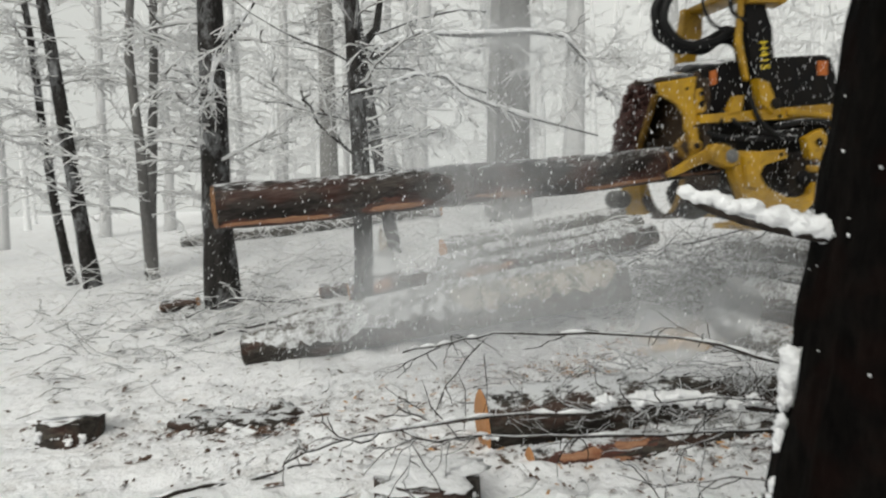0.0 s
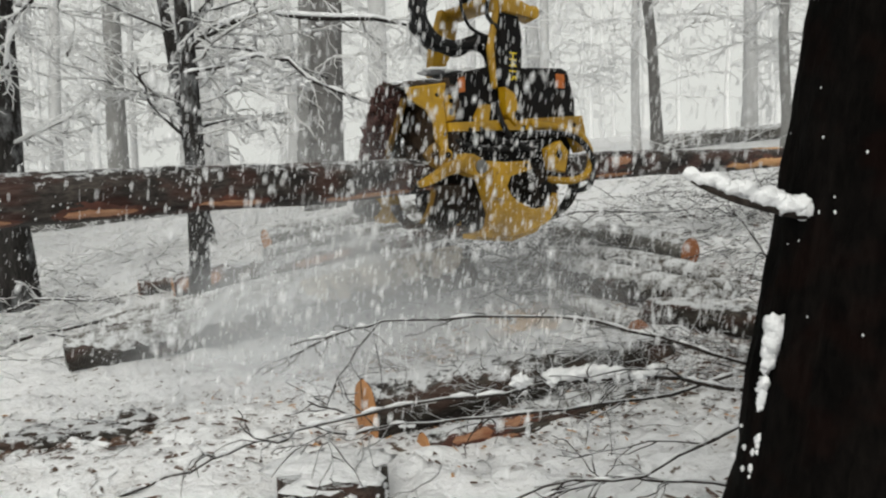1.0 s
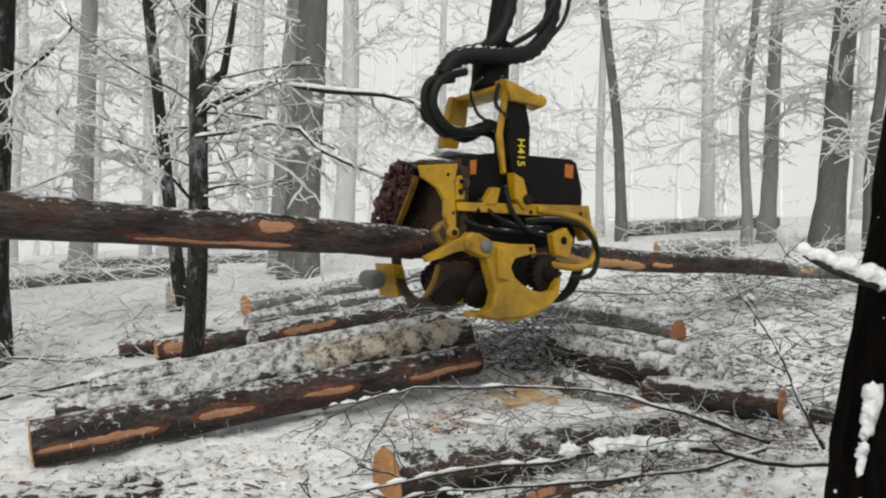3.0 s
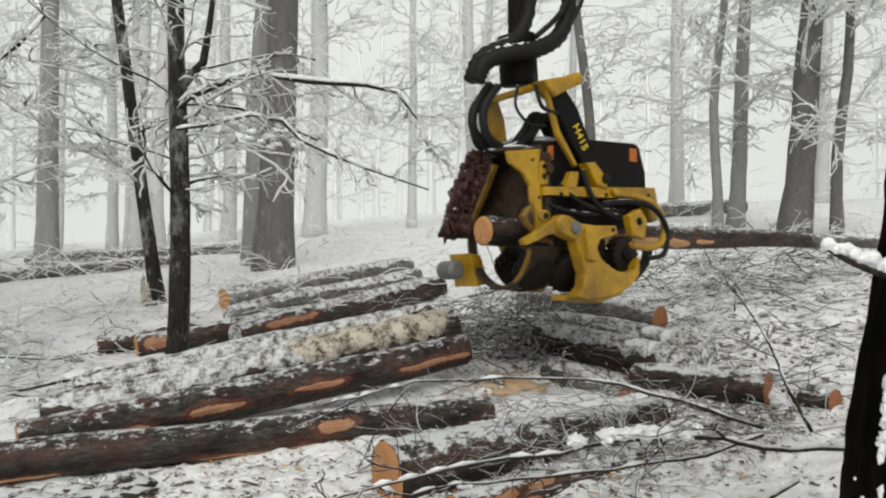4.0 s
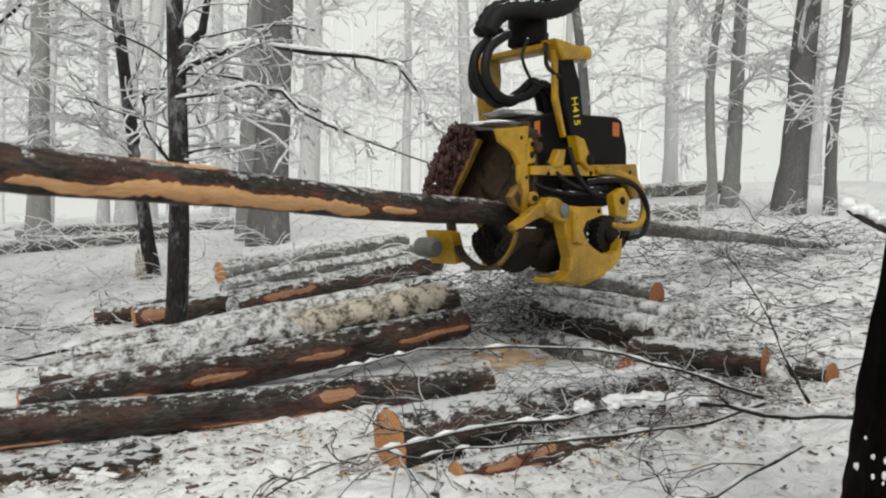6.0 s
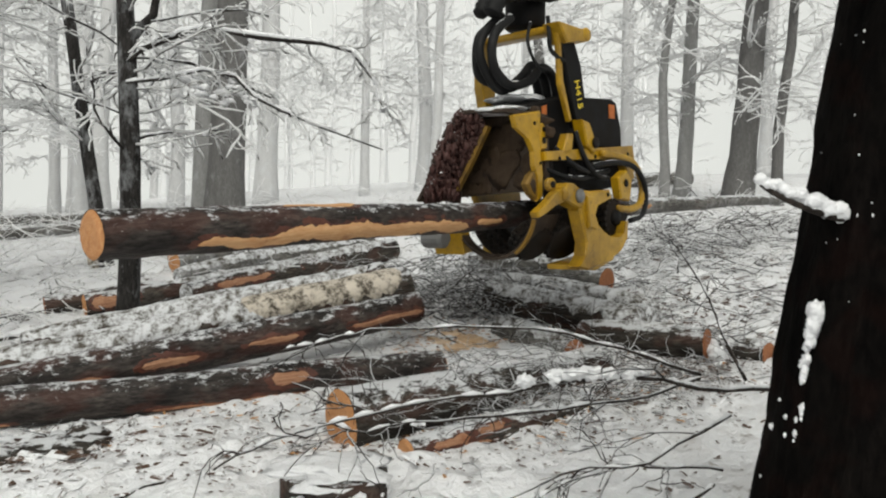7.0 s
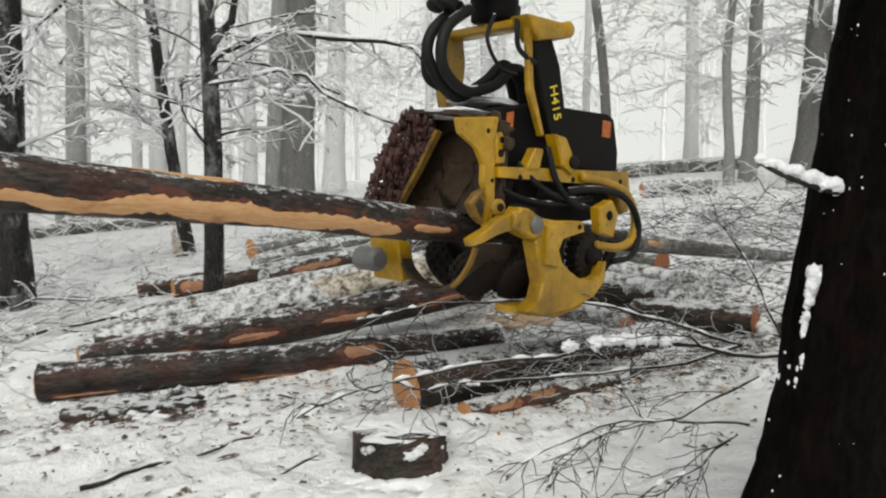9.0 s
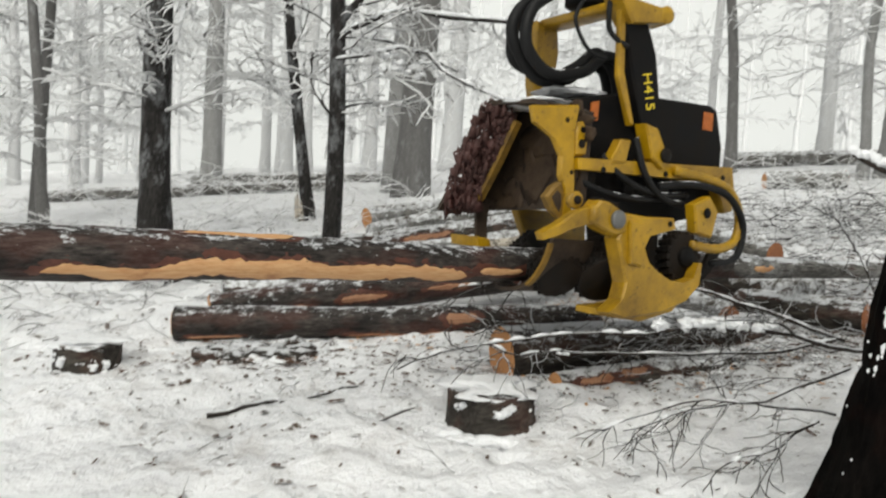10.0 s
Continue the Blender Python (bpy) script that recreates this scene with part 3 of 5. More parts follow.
# ---- the near tree ----
def foreground_tree():
    rnd = random.Random(2)
    foot = Vector((0.85, 2.15, 0.25))
    root = thing("tree", "near-black tree trunk with clots of snow on its bark", "tree", Matrix.Translation(foot), "forest trees")

    def middle(z):
        return -0.03 + 0.125 * max(z, 0) ** 1.1, -0.02 * z, 0.345 * (1 - 0.04 * z) + 0.085 * math.exp(-max(z, 0) / 0.22)

    b = Build()
    rows, sides = 130, 72
    for i in range(rows):
        z = -0.15 + 7.0 * (i / (rows - 1)) ** 1.4
        cx, cy, r0 = middle(z)
        for k in range(sides):
            a = math.tau * k / sides
            n = Vector((math.cos(a), math.sin(a), 0))
            rid = noise.noise(Vector((n.x * 7, n.y * 7, z * 1.6)))
            crack = abs(noise.noise(Vector((n.x * 11, n.y * 11, z * 2.4))))
            r = r0 * (1 + 0.035 * rid + 0.03 * noise.noise(n * 16 + Vector((0, 0, z * 7))) - 0.04 * (1 - min(1, crack * 4)) + 0.08 * math.exp(-max(z, 0) / 0.25) * math.sin(a * 5 + 1))
            b.v.append((cx + n.x * r, cy + n.y * r, z))
    for i in range(rows - 1):
        for k in range(sides):
            m = (k + 1) % sides
            b.f.append((i * sides + k, i * sides + m, (i + 1) * sides + m, (i + 1) * sides + k))
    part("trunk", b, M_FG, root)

    def surface(a, z):
        cx, cy, r = middle(z)
        return Vector((cx + math.cos(a) * r, cy + math.sin(a) * r, z))

    def clot(a, z, w, h, lumps):
        c = Build()
        for k in range(lumps):
            f = k / max(1, lumps - 1)
            g = w * (1 - 0.45 * f) * rnd.uniform(0.8, 1.15)
            c.blob(surface(a + rnd.uniform(-0.03, 0.03) * w / 0.03, z - h * f), (g, g * 0.7, g * 1.25), 3, 0.55, rnd)
        part("snow_clot", c, M_SNOW, root, "clot of fresh snow")

    clot(3.04, 1.005, 0.027, 0.10, 6)
    clot(3.02, 0.87, 0.016, 0.06, 5)
    clot(3.08, 0.735, 0.009, 0.03, 3)
    clot(3.05, 0.66, 0.007, 0.02, 2)
    clot(3.95, 0.27, 0.009, 0.02, 3)
    clot(4.15, 0.26, 0.006, 0.01, 2)
    clot(4.05, 0.1, 0.018, 0.05, 4)
    clot(3.5, 0.06, 0.012, 0.03, 3)
    c = Build()
    for k in range(60):
        p = surface(rnd.uniform(2.7, 4.6), rnd.uniform(0.05, 2.6))
        s = rnd.choice((0.001, 0.0015, 0.002, 0.003))
        c.blob(p, (s, s, s * rnd.uniform(1, 2.5)), 1, 0.4, rnd)
    for k in range(9):
        p = surface(rnd.uniform(2.6, 3.1), rnd.uniform(0.1, 1.2))
        s = rnd.uniform(0.003, 0.008)
        c.blob(p, (s, s, s * 1.5), 2, 0.5, rnd)
    tagged(part("snow_speck", c, M_SNOW, root), kind="stuff")
    # dead branch stub with a roll of snow on it
    stub = Build()
    tip, p0 = Vector((0.385, 2.154, 1.612)) - foot, Vector((0.67, 2.13, 1.525)) - foot
    line = [p0.lerp(tip, f) + Vector((0, 0, -0.012 * math.sin(f * 3))) for f in (0, 0.2, 0.4, 0.6, 0.8, 0.92, 1)]
    stub.tube(line, [0.013, 0.012, 0.011, 0.010, 0.009, 0.007, 0.004], 8, 0.15, rnd)
    st = part("branch_stub", stub, M_BARE, root)
    roll = Build()
    for k in range(16):
        f = k / 15
        q = p0.lerp(tip, f) + Vector((0, 0, 0.014 + 0.006 * math.sin(k * 1.7)))
        g = 0.026 * (1 - 0.45 * f) * rnd.uniform(0.85, 1.15)
        roll.blob(q, (g * 1.3, g, g), 3, 0.35, rnd)
    part("snow_roll", roll, M_SNOW, st, "thick roll of fresh snow")


foreground_tree()


# ---- logs ----
def log_mesh(L, r0, r1, seed, sides=36, step=0.045):
    b = Build()
    n = max(6, int(L / step))
    o = Vector((seed * 7.3, 0, 0))
    for i in range(n + 1):
        x = L * i / n
        r = r0 + (r1 - r0) * i / n
        cy, cz = 0.05 * noise.noise(Vector((x * 0.6, seed, 0))) , 0.04 * noise.noise(Vector((x * 0.6, seed, 5)))
        w = min(1, x / 0.3, (L - x) / 0.3)
        for k in range(sides):
            a = math.tau * k / sides
            q = Vector((x * 1.6, math.cos(a) * 1.6, math.sin(a) * 1.6)) + o
            rr = r * (1 + 0.07 * noise.noise(q) + 0.05 * noise.noise(q * 4) - 0.05 * abs(noise.noise(Vector((x * 5, q.y * 9, q.z * 9)))))
            b.v.append((x, cy * w + rr * math.cos(a), cz * w + rr * math.sin(a)))
    for i in range(n):
        for k in range(sides):
            m = (k + 1) % sides
            b.f.append((i * sides + k, (i + 1) * sides + k, (i + 1) * sides + m, i * sides + m))
    return b


def cut_face(r, seed, out):
    """A sawn end: a slightly rough disc."""
    rnd = random.Random(seed)
    b = Build()
    rings, sides = 6, 26
    for j in range(rings + 1):
        for k in range(sides):
            a = math.tau * k / sides
            q = Vector((0 + seed * 7.3, math.cos(a) * 1.6, math.sin(a) * 1.6))
            rr = r * (j / rings) * (1 + 0.06 * noise.noise(q)) * 0.97
            b.v.append((out * (0.012 if j < rings else 0.0) + 0.003 * rnd.uniform(-1, 1), rr * math.cos(a), rr * math.sin(a)))
    for j in range(rings):
        for k in range(sides):
            m = (k + 1) % sides
            f = (j * sides + k, j * sides + m, (j + 1) * sides + m, (j + 1) * sides + k)
            b.f.append(f if out > 0 else f[::-1])
    return b


def strip(L, r0, r1, seed, x0, x1, mid, half, proud=0.006, ragged=0.9, top=0.0):
    """A patch that hugs the log: peeled wood or lying snow; mid and half are angles round it, top a thickness."""
    b = Build()
    n, m = max(6, int((x1 - x0) / 0.025)), 10
    o = Vector((seed * 7.3, 0, 0))
    for i in range(n + 1):
        f = i / n
        x = x0 + (x1 - x0) * f
        r = r0 + (r1 - r0) * x / L
        cy, cz = 0.05 * noise.noise(Vector((x * 0.6, seed, 0))), 0.04 * noise.noise(Vector((x * 0.6, seed, 5)))
        w = min(1, x / 0.3, (L - x) / 0.3)
        end = min(1, 9 * f, 9 * (1 - f)) ** 0.4
        h0 = half * end * (1 + ragged * noise.noise(Vector((x * 3.1, seed, 1))) + 0.5 * ragged * noise.noise(Vector((x * 11, seed, 2))) + 0.4 * ragged * noise.noise(Vector((x * 29, seed, 6))))
        h1 = half * end * (1 + ragged * noise.noise(Vector((x * 3.1, seed, 3))) + 0.5 * ragged * noise.noise(Vector((x * 11, seed, 4))) + 0.4 * ragged * noise.noise(Vector((x * 29, seed, 7))))
        for k in range(m + 1):
            g = k / m
            a = mid - h0 + (h0 + h1) * g
            q = Vector((x * 1.6, math.cos(a) * 1.6, math.sin(a) * 1.6)) + o
            rr = r * (1 + 0.07 * noise.noise(q) + 0.05 * noise.noise(q * 4))
            dome = (4 * g * (1 - g)) ** 0.5
            rr += -0.004 + dome * (proud + top * end * (1 + 0.35 * noise.noise(q * 5)))
            b.v.append((x, cy * w + rr * math.cos(a), cz * w + rr * math.sin(a)))
    for i in range(n):
        for k in range(m):
            p = i * (m + 1) + k
            b.f.append((p, p + m + 1, p + m + 2, p + 1))
    return b


def log(label, L, r0, r1, seed, at, bark=None, cut=None, peels=(), snows=(), group="felled logs", name="log", faces=(1, 1), patchy=True, peel=None):
    """A sawn log along x from its near end: bark, sawn faces, peeled patches and lying snow."""
    bark, cut = bark or M_LOG, cut or M_CUT
    ob = part(name, log_mesh(L, r0, r1, seed), bark)
    tagged(ob, label, "log", group)
    ob.matrix_world = at
    if faces[0]:
        part("sawn_face", cut_face(r0, seed, -1), cut, ob, "orange sawn end grain")
    if faces[1]:
        f = part("sawn_face", cut_face(r1, seed, 1), cut, ob, "orange sawn end grain")
        f.location = (L, 0, 0)
    for x0, x1, mid, half in peels:
        part("torn_bark", strip(L, r0, r1, seed, max(0.0, x0 - 0.06), min(L, x1 + 0.06), mid, half * 1.45 + 0.13, 0.004), M_TORN, ob, "red torn inner bark")
        part("peeled_patch", strip(L, r0, r1, seed, x0, x1, mid, half, 0.009), peel or M_PEEL_RED, ob, "patch stripped of bark to pale wood")
    for x0, x1, mid, half, top in snows:
        part("snow_cover", strip(L, r0, r1, seed, x0, x1, mid, half, 0.004, 0.6, top * 0.6), M_PATCHY if patchy else M_SNOW, ob, "lying snow")
    return ob


def lay(p, q, spin=0):
    """The pose of a log from its end p towards q."""
    p, q = Vector(p), Vector(q)
    d = q - p
    yaw, pitch = math.atan2(d.y, d.x), -math.atan2(d.z, math.hypot(d.x, d.y))
    return Matrix.Translation(p) @ Euler((0, pitch, yaw)).to_matrix().to_4x4() @ pose(0, 0, 0, spin), d.length


def lying(label, p, q, r0, r1, seed, spin=0, **more):
    m, L = lay(p, q, spin)
    return log(label, L, r0, r1, seed, m, **more)


UP = math.pi / 2


def on(x, y, h):
    return (x, y, ground(x, y) + h)


pile_log = lying("snow-covered log on the pile", on(-2.15, 6.74, 0.12), on(1.12, 7.1, 0.36), 0.15, 0.19, 21, bark=M_LOG_OLD, cut=M_PATCHY, snows=((0.0, 3.2, UP + 0.5, 1.05, 0.03),))
part("sawdust_cover", strip(3.3, 0.15, 0.19, 21, 1.8, 3.25, UP + 0.55, 1.0, 0.02, 0.5, 0.012), M_DUSTY, pile_log, "dusting of tan sawdust")
lying("snow-covered log lying behind on the pile", on(-2.0, 7.3, 0.12), on(1.0, 7.45, 0.38), 0.14, 0.17, 22, bark=M_LOG_OLD, cut=M_PATCHY, snows=((0.0, 2.9, UP + 0.35, 1.0, 0.035),))
lying("grey snow-topped log with an orange sawn end", on(-0.72, 11.15, 0.15), on(2.25, 12.6, 0.15), 0.16, 0.15, 24, bark=M_LOG_GREY, cut=M_CUT, snows=((0.1, 3.2, UP + 0.1, 0.8, 0.03),))
lying("thin log under a ridge of snow", on(-0.72, 10.3, 0.09), on(2.15, 11.7, 0.11), 0.09, 0.11, 25, bark=M_LOG_GREY, cut=M_PATCHY, snows=((0.0, 3.1, UP + 0.2, 1.1, 0.04),))
lying("log half stripped of bark", on(-1.66, 8.95, 0.11), on(0.95, 9.5, 0.14), 0.11, 0.13, 26, bark=M_LOG_OLD, peels=((0.05, 0.5, math.pi - 0.2, 0.6), (1.3, 2.3, math.pi - 0.3, 0.35)), snows=((0.8, 2.5, UP + 0.1, 0.6, 0.02),))
lying("short dark log lying in snow", on(-2.04, 9.2, 0.11), on(-0.8, 9.3, 0.11), 0.10, 0.10, 27, bark=M_LOG_OLD, cut=M_CUT_RED, peels=((0.7, 1.2, math.pi, 0.5),))
lying("snow-dusted log with a pale peeled streak", on(-0.7, 8.75, 0.13), on(2.0, 10.2, 0.14), 0.13, 0.15, 28, bark=M_LOG_OLD, cut=M_PATCHY, peels=((0.3, 1.0, math.pi - 0.4, 0.3),), snows=((0.9, 2.9, UP + 0.1, 0.8, 0.03),))
lying("frosty log with a sawn end beside the brush", on(3.27, 7.05, 0.12), on(2.55, 8.7, 0.14), 0.145, 0.14, 29, bark=M_LOG_GREY, cut=M_CUT_RED, snows=((0.1, 1.7, UP, 0.85, 0.03),))
lying("thick log with a brown flank under patchy snow", on(2.62, 5.62, 0.12), on(2.02, 7.15, 0.15), 0.15, 0.15, 30, bark=M_LOG_OLD, cut=M_PATCHY, snows=((0.0, 1.6, UP - 0.15, 1.0, 0.045),))
lying("frosty log half buried beside a thicker one", on(3.0, 5.95, 0.08), on(2.35, 7.6, 0.12), 0.13, 0.13, 44, bark=M_LOG_GREY, cut=M_PATCHY, snows=((0.0, 1.76, UP, 1.25, 0.045),))
lying("dark brown log with an orange sawn end", on(2.78, 5.02, 0.09), on(2.22, 5.85, 0.08), 0.125, 0.13, 45, bark=M_LOG_OLD, cut=M_CUT_RED, snows=((0.2, 0.95, UP + 0.2, 0.6, 0.015),))
lying("short log with a sawn end among the brush", on(3.02, 4.66, 0.04), on(2.93, 5.0, 0.02), 0.09, 0.09, 31, bark=M_LOG_OLD, cut=M_CUT_RED, snows=((0.02, 0.33, UP, 1.2, 0.03),))
lying("snowy log crossing under the pile", on(2.0, 5.62, 0.03), on(1.80, 6.5, 0.05), 0.12, 0.12, 32, bark=M_LOG_GREY, cut=M_CUT_RED, snows=((0.03, 0.85, UP, 1.1, 0.03),))
lying("dark log with a bright orange sawn end", on(-0.1, 4.72, 0.12), on(2.0, 5.25, 0.0), 0.19, 0.14, 33, bark=M_LOG_OLD, cut=M_CUT)
lying("splintered log with torn orange wood", on(0.15, 4.3, 0.03), on(1.5, 4.65, 0.0), 0.09, 0.10, 34, bark=M_LOG_OLD, cut=M_CUT, peel=M_PEEL_RED, peels=((0.12, 0.36, math.pi - 0.4, 0.34), (0.42, 0.62, math.pi - 0.7, 0.3), (0.3, 0.5, math.pi + 0.1, 0.2)), snows=((0.65, 1.3, UP + 0.3, 0.8, 0.015),))
lying("snow-dusted log lying far off on the slope", on(6.9, 13.3, 0.15), on(8.3, 12.9, 0.15), 0.17, 0.17, 35, bark=M_LOG_GREY, snows=((0.0, 1.4, UP, 0.8, 0.03),))
lying("fallen trunk far off in the snow", on(-5.5, 24.5, 0.15), on(0.9, 20.0, 0.15), 0.17, 0.13, 36, bark=M_LOG_GREY, snows=((0.1, 7.6, UP, 0.8, 0.03),))
lying("fallen trunk far off in the snow", on(-8.0, 19.5, 0.15), on(-1.2, 18.4, 0.15), 0.14, 0.12, 37, bark=M_LOG_GREY, snows=((0.1, 6.6, UP, 0.8, 0.03),))
lying("stacked log far off between the trunks", on(9.5, 19.5, 0.2), on(14.0, 18.5, 0.2), 0.2, 0.18, 38, bark=M_LOG_GREY, snows=((0.1, 4.4, UP, 0.8, 0.04),))
lying("short log far off at the wood's edge", on(-4.2, 9.7, 0.08), on(-3.75, 9.75, 0.08), 0.08, 0.08, 39, bark=M_LOG_OLD)

# the stem that is cut up: three logs in a row
STEM = [(3.3, 0.155, 0.135), (3.3, 0.133, 0.116), (10.8, 0.115, 0.045)]
log_a = log("freshly cut dark log with red bark and peeled patches", *STEM[0], 41, pose(0, 0, 0),
            peels=((0.02, 0.75, math.pi + 0.9, 0.18), (1.0, 1.4, math.pi + 0.8, 0.17), (1.75, 2.15, math.pi + 0.75, 0.17), (2.6, 3.28, math.pi + 0.85, 0.2)))
log_b = log("freshly cut dark log with orange peeled patches", *STEM[1], 42, pose(0, 0, 0),
            peels=((1.3, 2.3, math.pi + 0.75, 0.14), (2.05, 2.3, math.pi - 0.35, 0.3), (0.1, 0.5, math.pi + 0.8, 0.12)))
log_c = log("dark stem with a long stripe stripped to pale wood", *STEM[2], 43, pose(0, 0, 0), peel=M_PEEL,
            peels=((0.45, 1.3, math.pi + 0.62, 0.34), (0.85, 2.47, math.pi + 0.6, 0.56), (2.55, 2.85, math.pi + 0.3, 0.25), (1.0, 1.5, UP + 0.25, 0.2), (5.0, 5.25, math.pi, 0.35)))
# strip laid over the further stem to make it greyer
part("greyer_bark", strip(*STEM[2], 43, 4.75, 10.1, math.pi, 2.0, 0.006, 0.08), M_LOG_GREY, log_c, "strip of greyer bark further up the stem")


# ---- stumps ----
def stump(x, y, r, h, seed, label):
    rnd = random.Random(seed)
    root = thing("stump", label, "stump", pose(x, y, ground(x, y) - 0.06), "tree stumps")
    b = Build()
    rows, sides = 14, 40
    for i in range(rows):
        z = (h + 0.06) * i / (rows - 1)
        for k in range(sides):
            a = math.tau * k / sides
            rr = r * (1 + 0.12 * math.exp(-z / 0.05) + 0.09 * noise.noise(Vector((math.cos(a) * 2, math.sin(a) * 2, z * 3 + seed))) + 0.05 * noise.noise(Vector((math.cos(a) * 7, math.sin(a) * 7, z * 2 + seed))))
            b.v.append((rr * math.cos(a), rr * math.sin(a), z))
    for i in range(rows - 1):
        for k in range(sides):
            m = (k + 1) % sides
            b.f.append((i * sides + k, i * sides + m, (i + 1) * sides + m, (i + 1) * sides + k))
    b.f.append(tuple((rows - 1) * sides + k for k in range(sides)))
    part("stump_wood", b, M_LOG_OLD, root)
    s = Build()
    s.blob((0, 0, h + 0.06), (r * 1.0, r * 1.0, 0.034), 4, 0.6, rnd)
    part("snow_cap", s, M_SNOW, root, "cap of fresh snow")
    s = Build()
    for k in range(10):
        a = 2.9 + 3.6 * k / 9
        s.blob((r * 1.18 * math.cos(a), r * 1.18 * math.sin(a), 0.03), (0.09, 0.05, 0.02 * rnd.uniform(0.5, 1.4)), 3, 0.6, rnd)
    tagged(part("snow_bank", s, M_SNOW, root, "snow drifted against the foot"), kind="stuff")
    for a, z, w in [(rnd.uniform(3.4, 6.0), h * rnd.uniform(0.25, 1.0), rnd.choice((0.012, 0.016, 0.022, 0.035))) for k in range(14)]:
        c = Build()
        for k in range(4):
            q = r * 1.01
            g = w * rnd.uniform(0.4, 0.7)
            c.blob((q * math.cos(a + rnd.uniform(-0.12, 0.12)), q * math.sin(a), z + rnd.uniform(-0.4, 0.4) * w), (g, g * 0.5, g * 0.8), 2, 1.0, rnd)
        part("snow_clot", c, M_SNOW, root, "clot of fresh snow")
    return root


stump(-0.35, 3.88, 0.235, 0.19, 51, "low dark stump with a cap of snow")
stump(-2.83, 5.22, 0.21, 0.2, 52, "dark stump half buried in snow")


# ---- branches, brush and litter ----
def fallen_branch(line, r0, r1, seed, label, length=0.5, density=9, depth=2, thick=0.0035, clumps=()):
    rnd = random.Random(seed)
    pts = [Vector(p) for p in line]
    smooth = []
    for i in range(len(pts) - 1):
        for k in range(3):
            smooth.append(pts[i].lerp(pts[i + 1], k / 3) + Vector((rnd.uniform(-1, 1), rnd.uniform(-1, 1), rnd.uniform(-1, 1))) * 0.012)
    smooth.append(pts[-1])
    wood, twigs = Build(), Build()
    sprout(rnd, wood, twigs, smooth, r0, r1, depth, length, density, thick, 7)
    ob = part("fallen_branch", wood, M_BARE)
    tagged(ob, label, "branch", "branches lying in the snow")
    tagged(part("twig_spray", twigs, M_BARE, ob), kind="stuff")
    s = Build()
    for i in range(len(smooth) - 1):
        if rnd.random() < 0.45:
            a, b = smooth[i], smooth[i].lerp(smooth[i + 1], rnd.uniform(0.5, 1.0))
            up = Vector((0, 0, r0 * 0.8))
            s.tube([a + up, a.lerp(b, 0.5) + up * 1.4, b + up], [0.003, rnd.uniform(0.006, 0.012), 0.003], 7, 0.3, rnd)
    for x, y, z, e in clumps:
        for k in range(7):
            g = e * rnd.uniform(0.25, 1.0)
            s.blob((x + rnd.uniform(-1.6, 1.6) * e, y + rnd.uniform(-0.5, 0.5) * e, z + rnd.uniform(-0.1, 0.3) * e), (g * 1.2, g, g * rnd.uniform(0.5, 0.9)), 3, 0.9, rnd)
    tagged(part("snow_clump", s, M_SNOW, ob, "clots of fresh snow"), kind="stuff")
    return ob


BR = "thin bare beech branch carrying small clots of snow"
fallen_branch([(1.83, 4.0, 0.64), (1.55, 4.1, 0.74), (1.09, 4.25, 0.88), (0.45, 4.35, 0.93), (-0.04, 4.4, 0.92), (-0.25, 4.4, 0.87), (-0.51, 4.4, 0.82)], 0.011, 0.004, 61, BR, 0.55, 8)
fallen_branch([(1.7, 3.3, 0.71), (1.24, 3.35, 0.75), (0.97, 3.4, 0.81), (0.66, 3.45, 0.8), (0.34, 3.5, 0.76), (-0.04, 3.5, 0.73), (-0.4, 3.5, 0.7), (-0.69, 3.5, 0.64), (-0.91, 3.5, 0.54)], 0.013, 0.004, 62, "bare branch loaded with a clump of snow", 0.5, 11,
              clumps=((0.42, 3.48, 0.80, 0.030), (0.55, 3.47, 0.815, 0.036), (0.66, 3.45, 0.825, 0.04), (0.80, 3.42, 0.82, 0.035), (0.92, 3.4, 0.82, 0.03)))
fallen_branch([(1.47, 3.6, 0.72), (1.0, 3.6, 0.64), (0.49, 3.6, 0.62), (0.05, 3.6, 0.63), (-0.28, 3.6, 0.6), (-0.49, 3.6, 0.66)], 0.010, 0.004, 63, BR, 0.45, 9, clumps=((-0.05, 3.6, 0.62, 0.014),))
fallen_branch([(0.99, 2.9, 0.53), (0.8, 3.0, 0.52), (0.64, 3.1, 0.53), (0.31, 3.1, 0.45), (0.09, 3.1, 0.38)], 0.008, 0.003, 64, BR, 0.45, 7)
fallen_branch([(1.11, 3.0, 0.71), (0.72, 3.0, 0.56), (0.36, 3.1, 0.52), (-0.01, 3.1, 0.38)], 0.008, 0.003, 65, BR, 0.45, 7)
fallen_branch([(0.77, 2.7, 0.57), (0.6, 2.7, 0.46), (0.37, 2.7, 0.38)], 0.007, 0.003, 66, BR, 0.4, 6)
fallen_branch([(2.48, 4.3, 0.5), (2.45, 4.5, 0.79), (2.43, 4.7, 1.11), (2.27, 4.9, 1.44)], 0.012, 0.004, 67, "slanting bare sapling poking out of the snow", 0.4, 9)
fallen_branch([on(-1.9, 4.2, -0.005), on(-1.6, 4.3, 0.02), on(-1.39, 4.37, 0.0), on(-1.15, 4.46, 0.02), on(-0.84, 4.6, 0.01)], 0.014, 0.009, 68, "dark stick half sunk in the snow", 0.15, 3, 1)
fallen_branch([on(-2.9, 7.9, 0.04), on(-2.2, 7.85, 0.1), on(-1.5, 8.0, 0.13), on(-0.9, 8.3, 0.2)], 0.018, 0.01, 69, "dark bough lying across the snow", 0.5, 8)
